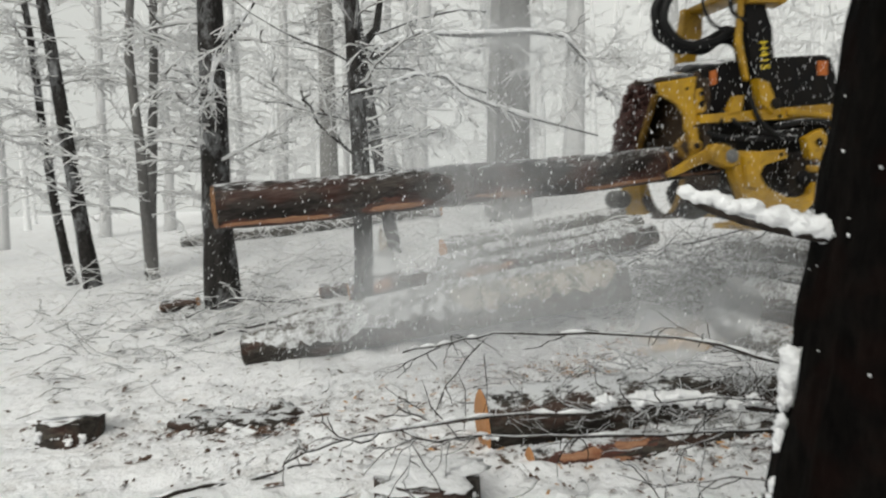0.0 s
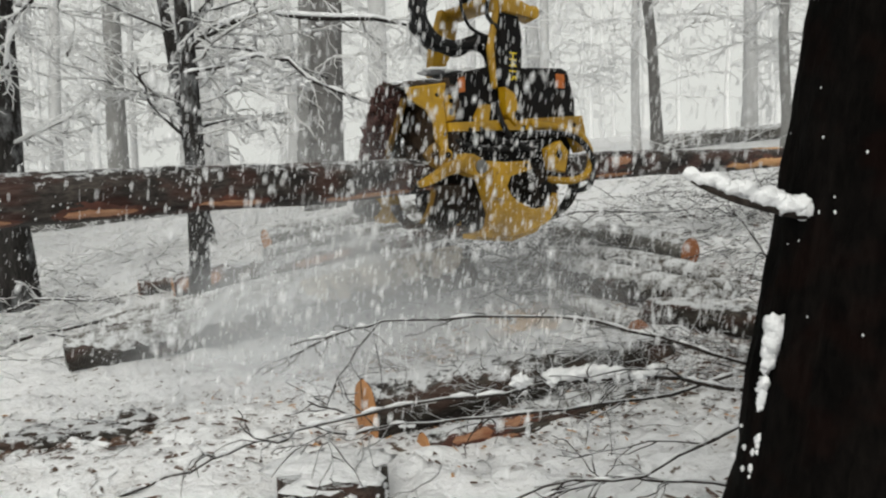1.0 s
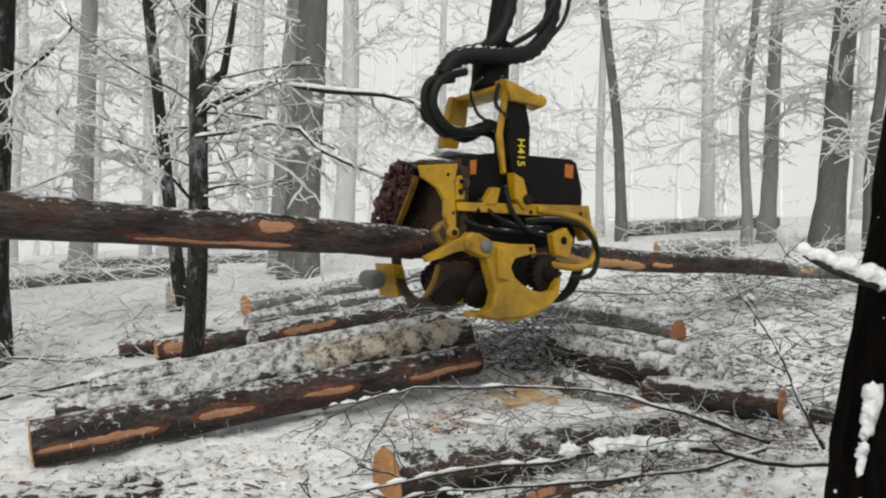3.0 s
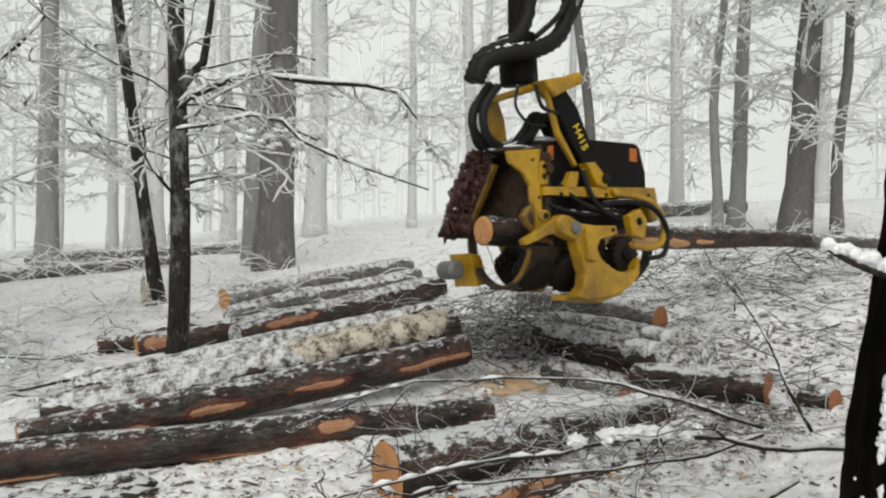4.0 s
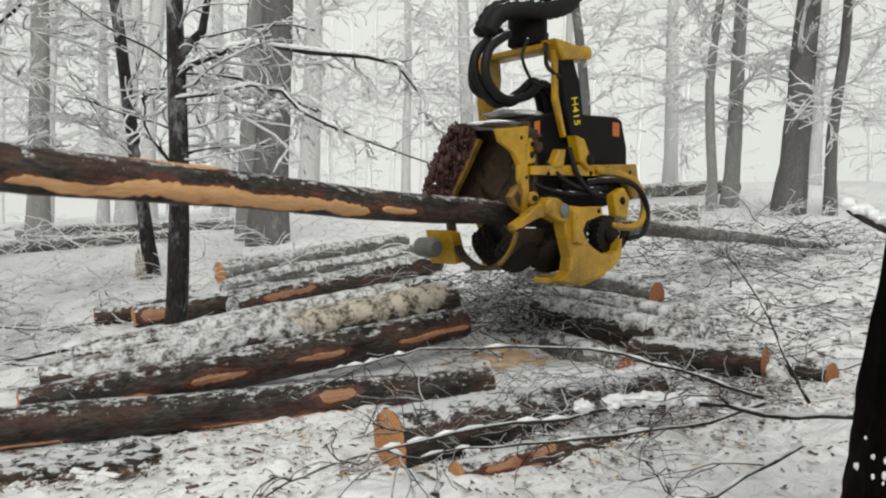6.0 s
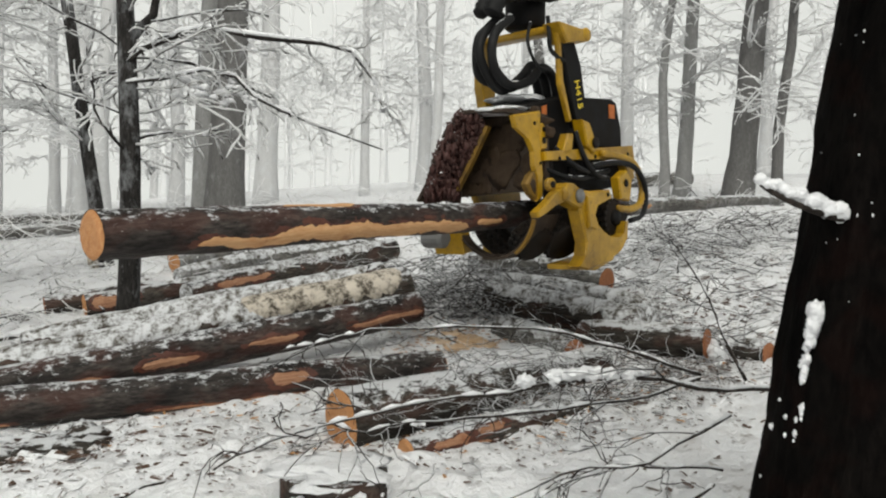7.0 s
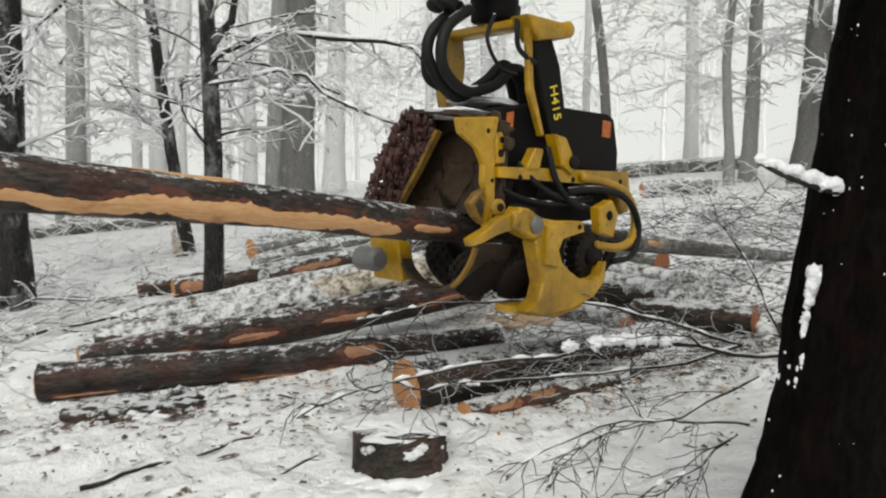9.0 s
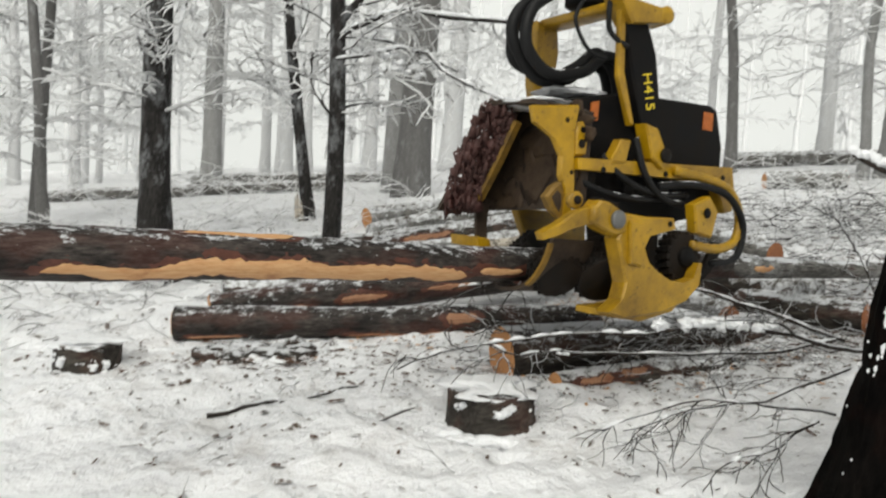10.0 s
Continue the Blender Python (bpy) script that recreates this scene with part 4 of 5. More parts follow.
fallen_branch([on(-0.95, 3.96, 0.0), on(-0.75, 4.08, 0.02), on(-0.55, 4.22, 0.0)], 0.011, 0.007, 70, "dark stick half sunk in the snow", 0.15, 3, 1)
fallen_branch([on(-3.6, 9.0, 0.04), on(-3.0, 8.9, 0.2), on(-2.4, 8.9, 0.1), on(-1.9, 9.0, 0.1)], 0.013, 0.006, 71, BR, 0.5, 10)
fallen_branch([on(2.2, 9.6, 0.05), on(3.0, 9.2, 0.25), on(3.9, 8.9, 0.15), on(4.6, 8.8, 0.1)], 0.016, 0.006, 72, BR, 0.6, 10)


def brush(name, label, cx, cy, sx, sy, count, length, h, seed, r=0.005, mat=None):
    rnd = random.Random(seed)
    b = Build()
    for k in range(count):
        x, y = rnd.gauss(cx, sx), rnd.gauss(cy, sy)
        a = rnd.random() * math.tau
        p = Vector((x, y, ground(x, y) + rnd.uniform(0.0, h)))
        ln = length * rnd.uniform(0.4, 1.2)
        pts = wander(rnd, p, (math.cos(a), math.sin(a), rnd.uniform(-0.1, 0.4)), ln, 6, 0.34, 0.05)
        for q in pts:
            q.z = max(q.z, ground(q.x, q.y) + 0.012)
        sprout(rnd, b, b, pts, r * rnd.uniform(0.8, 1.8), r * 0.5, 1, ln * 0.35, 4, r * 0.6, 4)
    ob = part(name, b, mat or M_BRUSH)
    tagged(ob, label, "brush", kind="stuff")


brush("brush_pile", "heap of cut twigs behind the logs", 1.65, 7.75, 0.45, 0.3, 230, 0.8, 0.42, 81)
brush("brush", "cut twigs strewn over the sawn logs", 1.05, 4.75, 0.6, 0.28, 240, 0.45, 0.3, 82, 0.0035)
brush("brush", "bark and twigs strewn among the logs", 2.3, 5.7, 0.9, 0.8, 150, 0.6, 0.12, 83, 0.004)
brush("brush", "twigs lying in the snow", 4.6, 7.3, 1.8, 1.6, 240, 0.7, 0.06, 84, 0.005)
brush("brush", "cut twigs strewn over the trodden snow", 4.0, 6.9, 1.3, 1.2, 120, 0.6, 0.06, 78, 0.005, M_BARE)
brush("brush", "dead twigs poking out of the snow", -0.6, 3.9, 1.1, 0.7, 26, 0.22, 0.02, 79, 0.0028, M_BARE)
brush("brush", "dead twigs poking out of the snow", -3.2, 7.4, 1.0, 1.2, 90, 0.45, 0.05, 80, 0.004)
brush("brush", "snowy scrub on the forest floor", -4.4, 9.6, 1.5, 1.2, 130, 0.55, 0.1, 76, 0.005)
brush("brush", "snowy scrub on the forest floor", 5.9, 9.6, 1.5, 1.6, 150, 0.65, 0.15, 77, 0.006)
brush("brush", "snow-laden twigs matted over the ground", -2.9, 8.9, 0.9, 0.8, 170, 0.6, 0.08, 110, 0.009, M_TWIG_NEAR)
brush("brush", "snow-laden twigs matted over the ground", -2.3, 12.2, 1.8, 1.0, 170, 0.8, 0.15, 111, 0.010, M_TWIG_NEAR)
brush("brush", "snow-laden twigs matted over the ground", 4.6, 8.4, 1.3, 1.1, 170, 0.7, 0.1, 112, 0.009, M_TWIG_NEAR)
brush("brush", "dark twigs and bark matted over the snow", 6.2, 9.2, 1.6, 1.0, 150, 0.8, 0.12, 113, 0.006, M_BARE)
brush("brush_pile", "heap of cut brown twigs beside the snowy logs", 1.85, 7.0, 0.28, 0.25, 130, 0.5, 0.3, 114, 0.006, M_BARE)
brush("brush", "rimed scrub on the forest floor", -5.0, 11.5, 2.2, 1.8, 180, 0.8, 0.3, 85, 0.006, M_TWIG)
brush("brush", "rimed scrub on the forest floor", -1.0, 15.5, 3.5, 2.0, 180, 0.9, 0.3, 86, 0.007, M_TWIG)
brush("brush", "rimed scrub on the forest floor", 7.5, 12.0, 2.8, 2.4, 380, 0.9, 0.25, 87, 0.007, M_TWIG)
brush("brush", "rimed scrub on the forest floor", 5.5, 19.0, 5.0, 3.0, 200, 1.2, 0.4, 88, 0.009, M_TWIG)
brush("brush", "rimed scrub on the forest floor", -5.5, 19.0, 4.0, 3.0, 220, 1.2, 0.5, 89, 0.009, M_TWIG)


def litter(name, label, material, zones, seed, size):
    """Scattered chips: small bent flakes lying on the snow."""
    rnd = random.Random(seed)
    b = Build()
    for cx, cy, sx, sy, count in zones:
        for k in range(count):
            x, y = rnd.gauss(cx, sx), rnd.gauss(cy, sy)
            z = ground(x, y) + 0.02 + 0.045 * noise.noise(Vector((x, y, 0)) * 1.3) + 0.03 * noise.noise(Vector((x * 3.7 + 9, y * 3.7 + 2, 0)))
            a = rnd.random() * math.tau
            e, w = size * rnd.uniform(0.5, 1.8), size * rnd.uniform(0.2, 0.6)
            u, s = Vector((math.cos(a), math.sin(a), rnd.uniform(-0.3, 0.3))) * e, Vector((-math.sin(a), math.cos(a), rnd.uniform(-0.3, 0.3))) * w
            p, n, base = Vector((x, y, z)), Vector((0, 0, w * 0.7)), len(b.v)
            b.v += [p - u - s, p + u - s, p + u + s, p - u + s, p - u * 0.7 + n, p + u * 0.7 + n]
            b.f += [(base, base + 1, base + 5, base + 4), (base + 2, base + 3, base + 4, base + 5), (base + 1, base + 2, base + 5), (base + 3, base, base + 4), (base + 3, base + 2, base + 1, base)]
    ob = part(name, b, material, smooth=False)
    tagged(ob, label, "litter", kind="stuff")


litter("bark_litter", "dark bark scraps strewn over the snow", M_LITTER,
       ((1.2, 4.7, 0.7, 0.3, 2600), (2.1, 5.1, 0.55, 0.35, 3800), (2.3, 5.8, 0.7, 0.6, 1800), (-1.0, 5.3, 1.0, 0.5, 900), (0.6, 5.95, 0.45, 0.14, 900), (-1.7, 5.2, 0.5, 0.2, 500), (0.5, 4.0, 1.6, 0.9, 350), (1.6, 7.4, 0.7, 0.5, 600), (0, 7, 4, 3, 700), (4.5, 7.5, 1.5, 1.2, 350)), 91, 0.015)
litter("bark_clods", "dark clods and bark scraps half sunk in the snow", M_LITTER,
       ((-1.1, 4.6, 0.45, 0.12, 34), (-0.4, 3.8, 1.3, 0.7, 60), (-2.8, 6.5, 1.0, 1.2, 90), (3.6, 6.0, 0.5, 0.5, 220), (4.2, 7.2, 1.1, 1.0, 260), (0, 9, 4, 2, 120)), 94, 0.032)
litter("torn_bark", "heap of torn bark slabs and roots dusted with snow", M_LITTER, ((-1.72, 5.27, 0.24, 0.10, 90),), 95, 0.055)
litter("torn_bark", "torn bark slabs lying among the sawn logs", M_LITTER, ((1.3, 4.75, 0.5, 0.2, 90), (2.3, 5.5, 0.5, 0.35, 90), (1.5, 5.9, 0.4, 0.3, 50)), 96, 0.04)
litter("wood_chips", "orange wood chips among the logs", M_CHIP,
       ((1.45, 6.5, 0.3, 0.3, 260), (1.0, 4.6, 0.6, 0.3, 160), (2.2, 5.3, 0.6, 0.5, 120), (-0.5, 5.6, 1.0, 0.3, 60), (0.7, 6.0, 0.4, 0.15, 200)), 92, 0.016)
litter("snow_crumbs", "crumbs of fallen snow on the trodden ground", M_SNOW,
       ((0.0, 4.5, 2.2, 1.4, 1600), (1.6, 5.6, 1.0, 0.8, 700), (0, 8, 4, 3, 1200)), 93, 0.014)


def mound(name, label, category, cx, cy, sx, sy, sz, seed, material, lumps=9):
    rnd = random.Random(seed)
    b = Build()
    for k in range(lumps):
        x, y = cx + rnd.uniform(-1, 1) * sx, cy + rnd.uniform(-1, 1) * sy
        b.blob((x, y, ground(x, y) + sz * 0.2), (sx * rnd.uniform(0.3, 0.5), sy * rnd.uniform(0.5, 0.9), sz * rnd.uniform(0.5, 1.0)), 3, 0.6, rnd)
    ob = part(name, b, material)
    tagged(ob, label, category, kind="stuff")


mound("bark_heap", "heap of torn bark and roots dusted with snow", "bark", -1.72, 5.32, 0.36, 0.12, 0.08, 101, M_LOG_OLD, 16)
mound("sawdust_heap", "orange sawdust spilt over the snow", "sawdust", 1.45, 6.45, 0.3, 0.22, 0.05, 102, M_DUST, 7)
mound("snow_mound", "snow heaped against the sawn log ends", "snow", 2.95, 4.98, 0.16, 0.12, 0.09, 104, M_SNOW, 9)
mound("snow_mound", "mounds of fresh snow between the logs", "snow", 1.55, 5.7, 0.65, 0.32, 0.075, 103, M_SNOW, 14)


# ---- the harvester head: x along the stem, y away from its front, z up ----
def harvester_head():
    root = thing("harvester_head", "yellow and black harvester head gripping a stem, snowy and worn", "harvester head")

    def plate(name, poly, y0, y1, material, parent=root, label="", inset=0.012):
        b = Build()
        b.plate(poly, y0, y1, inset)
        return part(name, b, material, parent, label, smooth=False)

    def tube(name, pts, r, material, parent=root, label="", sides=10, ribs=0.0):
        pts = [Vector(p) for p in pts]
        fine = []
        for i in range(len(pts) - 1):
            p0, p1, p2, p3 = pts[max(i - 1, 0)], pts[i], pts[i + 1], pts[min(i + 2, len(pts) - 1)]
            for k in range(8):
                t = k / 8
                fine.append(0.5 * (2 * p1 + (p2 - p0) * t + (2 * p0 - 5 * p1 + 4 * p2 - p3) * t * t + (3 * p1 - p0 - 3 * p2 + p3) * t ** 3))
        fine.append(pts[-1])
        b = Build()
        b.tube(fine, [r * (1 + ribs * (i % 2)) for i in range(len(fine))], sides)
        return part(name, b, material, parent, label)

    def drum(name, c, axis, r, thick, material, parent=root, label="", sides=28):
        b = Build()
        b.disc(c, axis, r, thick, sides)
        return part(name, b, material, parent, label)

    # front plate and frame
    plate("front_plate", [(-1.10, 0.29), (-0.78, 0.34), (-0.79, 0.25), (-0.80, 0.20), (-0.775, 0.04), (-0.765, -0.11), (-0.78, -0.26), (-0.83, -0.28), (-0.83, -0.12), (-0.87, -0.04), (-0.875, 0.06), (-0.94, 0.15), (-1.07, 0.21)], -0.37, -0.335, M_YELLOW)
    plate("plate_lobe", [(-0.95, -0.16), (-0.90, -0.10), (-0.85, -0.07), (-0.82, -0.12), (-0.80, -0.20), (-0.83, -0.27), (-0.90, -0.23)], -0.36, -0.31, M_RIM, label="worn grimy lobe of the plate")
    plate("lobe_hollow", [(-0.925, -0.155), (-0.88, -0.11), (-0.845, -0.13), (-0.835, -0.20), (-0.85, -0.245), (-0.895, -0.21)], -0.362, -0.355, M_GRIMY)
    plate("eye_plate", [(-0.78, 0.20), (-0.77, 0.25), (-0.735, 0.26), (-0.71, 0.23), (-0.69, 0.17), (-0.70, 0.08), (-0.78, 0.07)], -0.365, -0.34, M_YELLOW)
    # Holes are solid discs; the first has its dark inside as black paint.
    drum("eye_hole_disc", (-0.738, -0.366, 0.215), (0, 1, 0), 0.018, 0.008, M_BLACK)
    drum("eye_hole_disc", (-0.738, -0.366, 0.14), (0, 1, 0), 0.024, 0.008, M_STEEL)
    drum("plate_bolt", (-0.86, -0.372, 0.25), (0, 1, 0), 0.014, 0.012, M_STEEL, sides=8)
    drum("plate_bolt", (-0.80, -0.372, -0.02), (0, 1, 0), 0.012, 0.012, M_STEEL, sides=8)
    tb = plate("side_rail", [(-0.78, 0.06), (0.52, 0.15), (0.56, 0.0), (0.07, 0.03), (-0.77, 0.0)], -0.40, -0.32, M_YELLOW)
    plate("lug", [(-0.56, 0.04), (-0.43, 0.05), (-0.40, 0.20), (-0.47, 0.20)], -0.40, -0.33, M_YELLOW)
    for x in (-0.6, -0.1, 0.2, 0.42):
        drum("bolt", (x, -0.402, 0.05 + 0.06 * x), (0, 1, 0), 0.018, 0.012, M_STEEL, tb, sides=8)
    plate("rail_end", [(0.40, 0.02), (0.56, 0.02), (0.58, -0.12), (0.50, -0.14)], -0.38, -0.30, M_YELLOW)
    b = Build()
    b.plate([(-0.12, 0.50), (0.42, 0.53), (0.48, 0.51), (0.56, 0.28), (0.56, 0.14), (-0.12, 0.12)], -0.28, 0.34, 0.02)
    mb = part("motor_cover", b, M_BLACK, root, "black cover with orange stickers", smooth=False)
    b = Build()
    b.plate([(-0.72, 0.40), (-0.30, 0.50), (-0.13, 0.50), (-0.13, 0.08), (-0.70, 0.06)], -0.25, 0.34, 0.02)
    part("valve_cover", b, M_BLACK, root, smooth=False)
    # Black plate added to fill the dark gap below the rail.
    plate("side_fill", [(-0.73, 0.03), (0.50, 0.03), (0.46, -0.16), (0.1, -0.22), (-0.4, -0.2), (-0.73, -0.16)], -0.31, -0.22, M_BLACK)
    # Dark plate added to fill the space behind the rollers.
    plate("roller_fill", [(-0.50, -0.18), (0.06, -0.2), (0.1, -0.5), (-0.1, -0.58), (-0.42, -0.55)], -0.24, -0.18, M_STEEL)
    b = Build()
    b.box((-0.06, 0.05, -0.02), (1.14, 0.52, 0.20), 0.02)
    part("main_frame", b, M_STEEL, root, "grimy dark steel frame")
    plate("sticker", [(0.34, 0.37), (0.43, 0.37), (0.43, 0.48), (0.34, 0.48)], -0.287, -0.279, M_ORANGE, mb, "orange warning sticker", 0.002)
    plate("sticker", [(-0.59, 0.29), (-0.535, 0.30), (-0.535, 0.41), (-0.59, 0.395)], -0.262, -0.252, M_ORANGE, root, "orange warning sticker", 0.002)
    for k in range(9):
        b = Build()
        b.box((-0.62 + 0.1 * k, -0.27 - 0.03 * (k % 3 == 0), -0.02 - 0.05 * (k % 2)), (0.07, 0.08, 0.08), 0.01)
        part("valve_block", b, M_BLACK if k % 2 else M_STEEL, root)

    # the open end: hood round the stem
    def arc(name, cy, cz, r, a0, a1, x0, x1, thick, material, label="", wobble=0.0, n=22):
        b = Build()
        for i in range(n + 1):
            a = a0 + (a1 - a0) * i / n
            e = wobble * noise.noise(Vector((a * 5, x0, r)))
            for x, rr in ((x0 + e, r), (x1, r), (x1, r + thick + e), (x0 + e, r + thick + e * 1.5)):
                b.v.append((x, cy + math.cos(a) * rr, cz + math.sin(a) * rr))
        for i in range(n):
            for k in range(4):
                m = (k + 1) % 4
                b.f.append((i * 4 + k, (i + 1) * 4 + k, (i + 1) * 4 + m, i * 4 + m))
        b.f.append((0, 1, 2, 3))
        b.f.append((n * 4 + 3, n * 4 + 2, n * 4 + 1, n * 4))
        return part(name, b, material, root, label, smooth=False)

    def shell(name, path, x0, x1, thick, material, label="", wobble=0.0, cuts=1, seed=0):
        """A bent sheet along a path in y and z, from x0 to x1."""
        b = Build()
        pts = []
        for i in range(len(path) - 1):
            for k in range(cuts):
                pts.append(Vector(path[i]).lerp(Vector(path[i + 1]), k / cuts))
        pts.append(Vector(path[-1]))
        n = len(pts)
        for i, p in enumerate(pts):
            d = (pts[min(i + 1, n - 1)] - pts[max(i - 1, 0)]).normalized()
            out = Vector((-d.y, d.x))
            e = [wobble * noise.noise(Vector((i * 0.9, seed + k, 0))) for k in range(4)]
            q = p + out * (thick + max(0, e[1]))
            q2 = p + out * (thick + max(0, e[2]))
            b.v += [(x0 + e[0], p.x, p.y), (x1, p.x, p.y), (x1, q.x, q.y), ((x0 + x1) / 2 + e[3], q2.x + out.x * wobble * 0.4, q2.y + out.y * wobble * 0.4), (x0 + e[0], q2.x, q2.y)]
        for i in range(n - 1):
            for k in range(5):
                m = (k + 1) % 5
                b.f.append((i * 5 + k, (i + 1) * 5 + k, (i + 1) * 5 + m, i * 5 + m))
        b.f.append((0, 1, 2, 3, 4))
        b.f.append(tuple((n - 1) * 5 + k for k in (4, 3, 2, 1, 0)))
        return part(name, b, material, root, label, smooth=False)

    ROOF = [(-0.33, 0.30), (-0.21, 0.335), (0.2, 0.36), (0.32, 0.24), (0.41, 0.11), (0.52, -0.13), (0.62, -0.26)]
    shell("hood", ROOF, -0.97, -0.64, 0.025, M_GRIMY, "bent guard smeared with sawdust")
    rnd = random.Random(23)
    b = Build()
    slope = [Vector(p) for p in ROOF[2:]]
    inner = [Vector(p) for p in ((0.0, 0.30), (0.06, 0.18), (0.14, 0.05), (0.24, -0.10), (0.30, -0.22))]
    outer = [Vector(p) for p in ((0.24, 0.37), (0.36, 0.24), (0.45, 0.10), (0.54, -0.10), (0.60, -0.24))]
    for k in range(1500):
        f = rnd.random() * 3.999
        e = 1.14 * rnd.random() ** 0.8
        big = 1.45 if rnd.random() < 0.12 else 1.0
        q = inner[int(f)].lerp(inner[int(f) + 1], f % 1).lerp(outer[int(f)].lerp(outer[int(f) + 1], f % 1), e)
        deep = -0.90 - 0.13 * math.sin(math.pi * e / 1.14) * rnd.random() ** 1.5
        b.blob((deep + 0.2 * rnd.random() * (e > 0.85), q.x, q.y), (big * rnd.uniform(0.006, 0.02), big * rnd.uniform(0.006, 0.022), big * rnd.uniform(0.012, 0.045)), 1, 1.5, rnd)
    tagged(part("bark_crust", b, M_MAROON, root, "torn red bark caught on the guard"), kind="stuff")
    shell("guard_rim", [(-0.02, 0.25), (0.05, 0.14), (0.12, 0.03), (0.20, -0.08), (0.28, -0.19)], -0.92, -0.88, 0.03, M_RIM, "grimy yellow rim")
    b = Build()
    b.plate([(-0.36, -0.20), (0.60, -0.24), (0.52, -0.13), (0.40, 0.11), (0.2, 0.35), (-0.21, 0.33), (-0.36, 0.28)], 0.66, 0.72)
    wall = part("end_wall", b, M_GRIMY, root, smooth=False)
    wall.matrix_basis = pose(0, 0, 0, 0, 0, 90)
    rnd = random.Random(17)
    b = Build()
    for k in range(22):
        y, z = rnd.uniform(-0.33, 0.42), rnd.uniform(-0.2, 0.28)
        if z < 0.3 - 0.75 * max(0.0, y - 0.1):
            b.blob((-0.722, y, z), (0.0025, rnd.uniform(0.05, 0.16), rnd.uniform(0.04, 0.14)), 2, 0.5, rnd)
    cake = part("caked_sawdust", b, M_CAKE, wall, "caked sawdust and bark dirt")
    tagged(cake, kind="stuff")
    cake.matrix_basis = pose(0, 0, 0, 0, 0, -90)
    drum("stop_plate", (-0.74, -0.26, -0.02), (1, 0, 0), 0.09, 0.03, M_CAKE, wall, "rusty orange disc").matrix_basis = pose(0, 0, 0, 0, 0, -90)
    b = Build()
    b.blob((-0.80, -0.02, 0.37), (0.16, 0.24, 0.03), 3, 0.35, random.Random(7))
    b.blob((-0.42, 0.08, 0.49), (0.26, 0.22, 0.03), 3, 0.35, random.Random(8))
    part("snow_crust", b, M_SNOW, root, "snow lying on the cover")

    # saw box and back knife
    b = Build()
    b.plate([(-0.99 + 0.08 * math.cos(math.tau * k / 16), -0.53 - 0.075 * math.sin(math.tau * k / 16)) for k in range(16)], 0.34, 0.52, 0.025)
    sb = part("saw_box", b, M_GREY, root, "grey saw housing", smooth=False)
    plate("saw_box_rim", [(-0.90, -0.40), (-0.80, -0.41), (-0.72, -0.64), (-0.84, -0.66)], 0.29, 0.57, M_YELLOW, sb)
    arc("delimbing_knife", 0.0, -0.30, 0.40, math.pi + 0.25, math.pi * 1.5 - 0.62, -0.94, -0.91, 0.018, M_RIM)
    arc("knife_back", 0.0, -0.30, 0.37, math.pi + 0.2, math.pi * 1.5 + 0.2, -0.90, -0.60, 0.02, M_GRIMY)
    arc("delimbing_knife", 0.0, -0.30, 0.36, -math.pi * 0.5, 0.3, -0.86, -0.78, 0.025, M_GRIMY)
    arc("delimbing_knife", 0.0, -0.30, 0.34, math.pi * 1.02, math.pi * 1.45, 0.42, 0.52, 0.025, M_STEEL)

    # front jaw with its pivot and feed rollers
    ja = plate("jaw_arm", [(-1.13, -0.35), (-1.0, -0.285), (-0.90, -0.22), (-0.81, -0.195), (-0.79, -0.28), (-0.91, -0.315), (-1.02, -0.36), (-1.11, -0.385)], -0.56, -0.50, M_YELLOW)
    plate("pivot_block", [(-0.83, -0.22), (-0.77, -0.16), (-0.70, -0.165), (-0.62, -0.20), (-0.55, -0.25), (-0.57, -0.31), (-0.64, -0.335), (-0.73, -0.31), (-0.81, -0.28)], -0.58, -0.48, M_YELLOW, ja)
    drum("pivot", (-0.65, -0.59, -0.25), (0, 1, 0), 0.048, 0.03, M_GREY, ja, "grey steel pin")
    drum("pivot_ring", (-0.80, -0.54, -0.235), (1, 0, -0.1), 0.052, 0.05, M_YELLOW, ja)
    drum("arm_eye", (-0.885, -0.50, -0.17), (0.2, 1, 0), 0.045, 0.04, M_YELLOW, ja)
    drum("eye_pin", (-0.885, -0.525, -0.17), (0.2, 1, 0), 0.022, 0.02, M_STEEL, ja)
    jaw = plate("jaw", [(-0.58, -0.21), (-0.42, -0.22), (-0.19, -0.21), (-0.17, -0.26), (-0.38, -0.31), (-0.42, -0.38), (-0.38, -0.46), (-0.29, -0.52), (-0.18, -0.56), (-0.06, -0.57), (0.03, -0.54), (0.06, -0.45), (0.09, -0.45), (0.08, -0.58), (-0.02, -0.67), (-0.23, -0.74), (-0.52, -0.77), (-0.64, -0.74), (-0.55, -0.67), (-0.53, -0.58), (-0.58, -0.45), (-0.62, -0.35), (-0.60, -0.28)], -0.57, -0.47, M_YELLOW)
    plate("jaw_rib", [(-0.565, -0.25), (-0.48, -0.25), (-0.45, -0.49), (-0.535, -0.475)], -0.60, -0.56, M_YELLOW, jaw)
    drum("rib_bolt", (-0.23, -0.575, -0.245), (0, 1, 0), 0.016, 0.014, M_STEEL, jaw, sides=8)
    b = Build()
    b.plate([(-0.60, -0.73), (-0.05, -0.68), (-0.10, -0.73), (-0.35, -0.79), (-0.60, -0.765)], -0.54, -0.28, 0.01)
    part("jaw_lip", b, M_YELLOW, jaw, smooth=False)
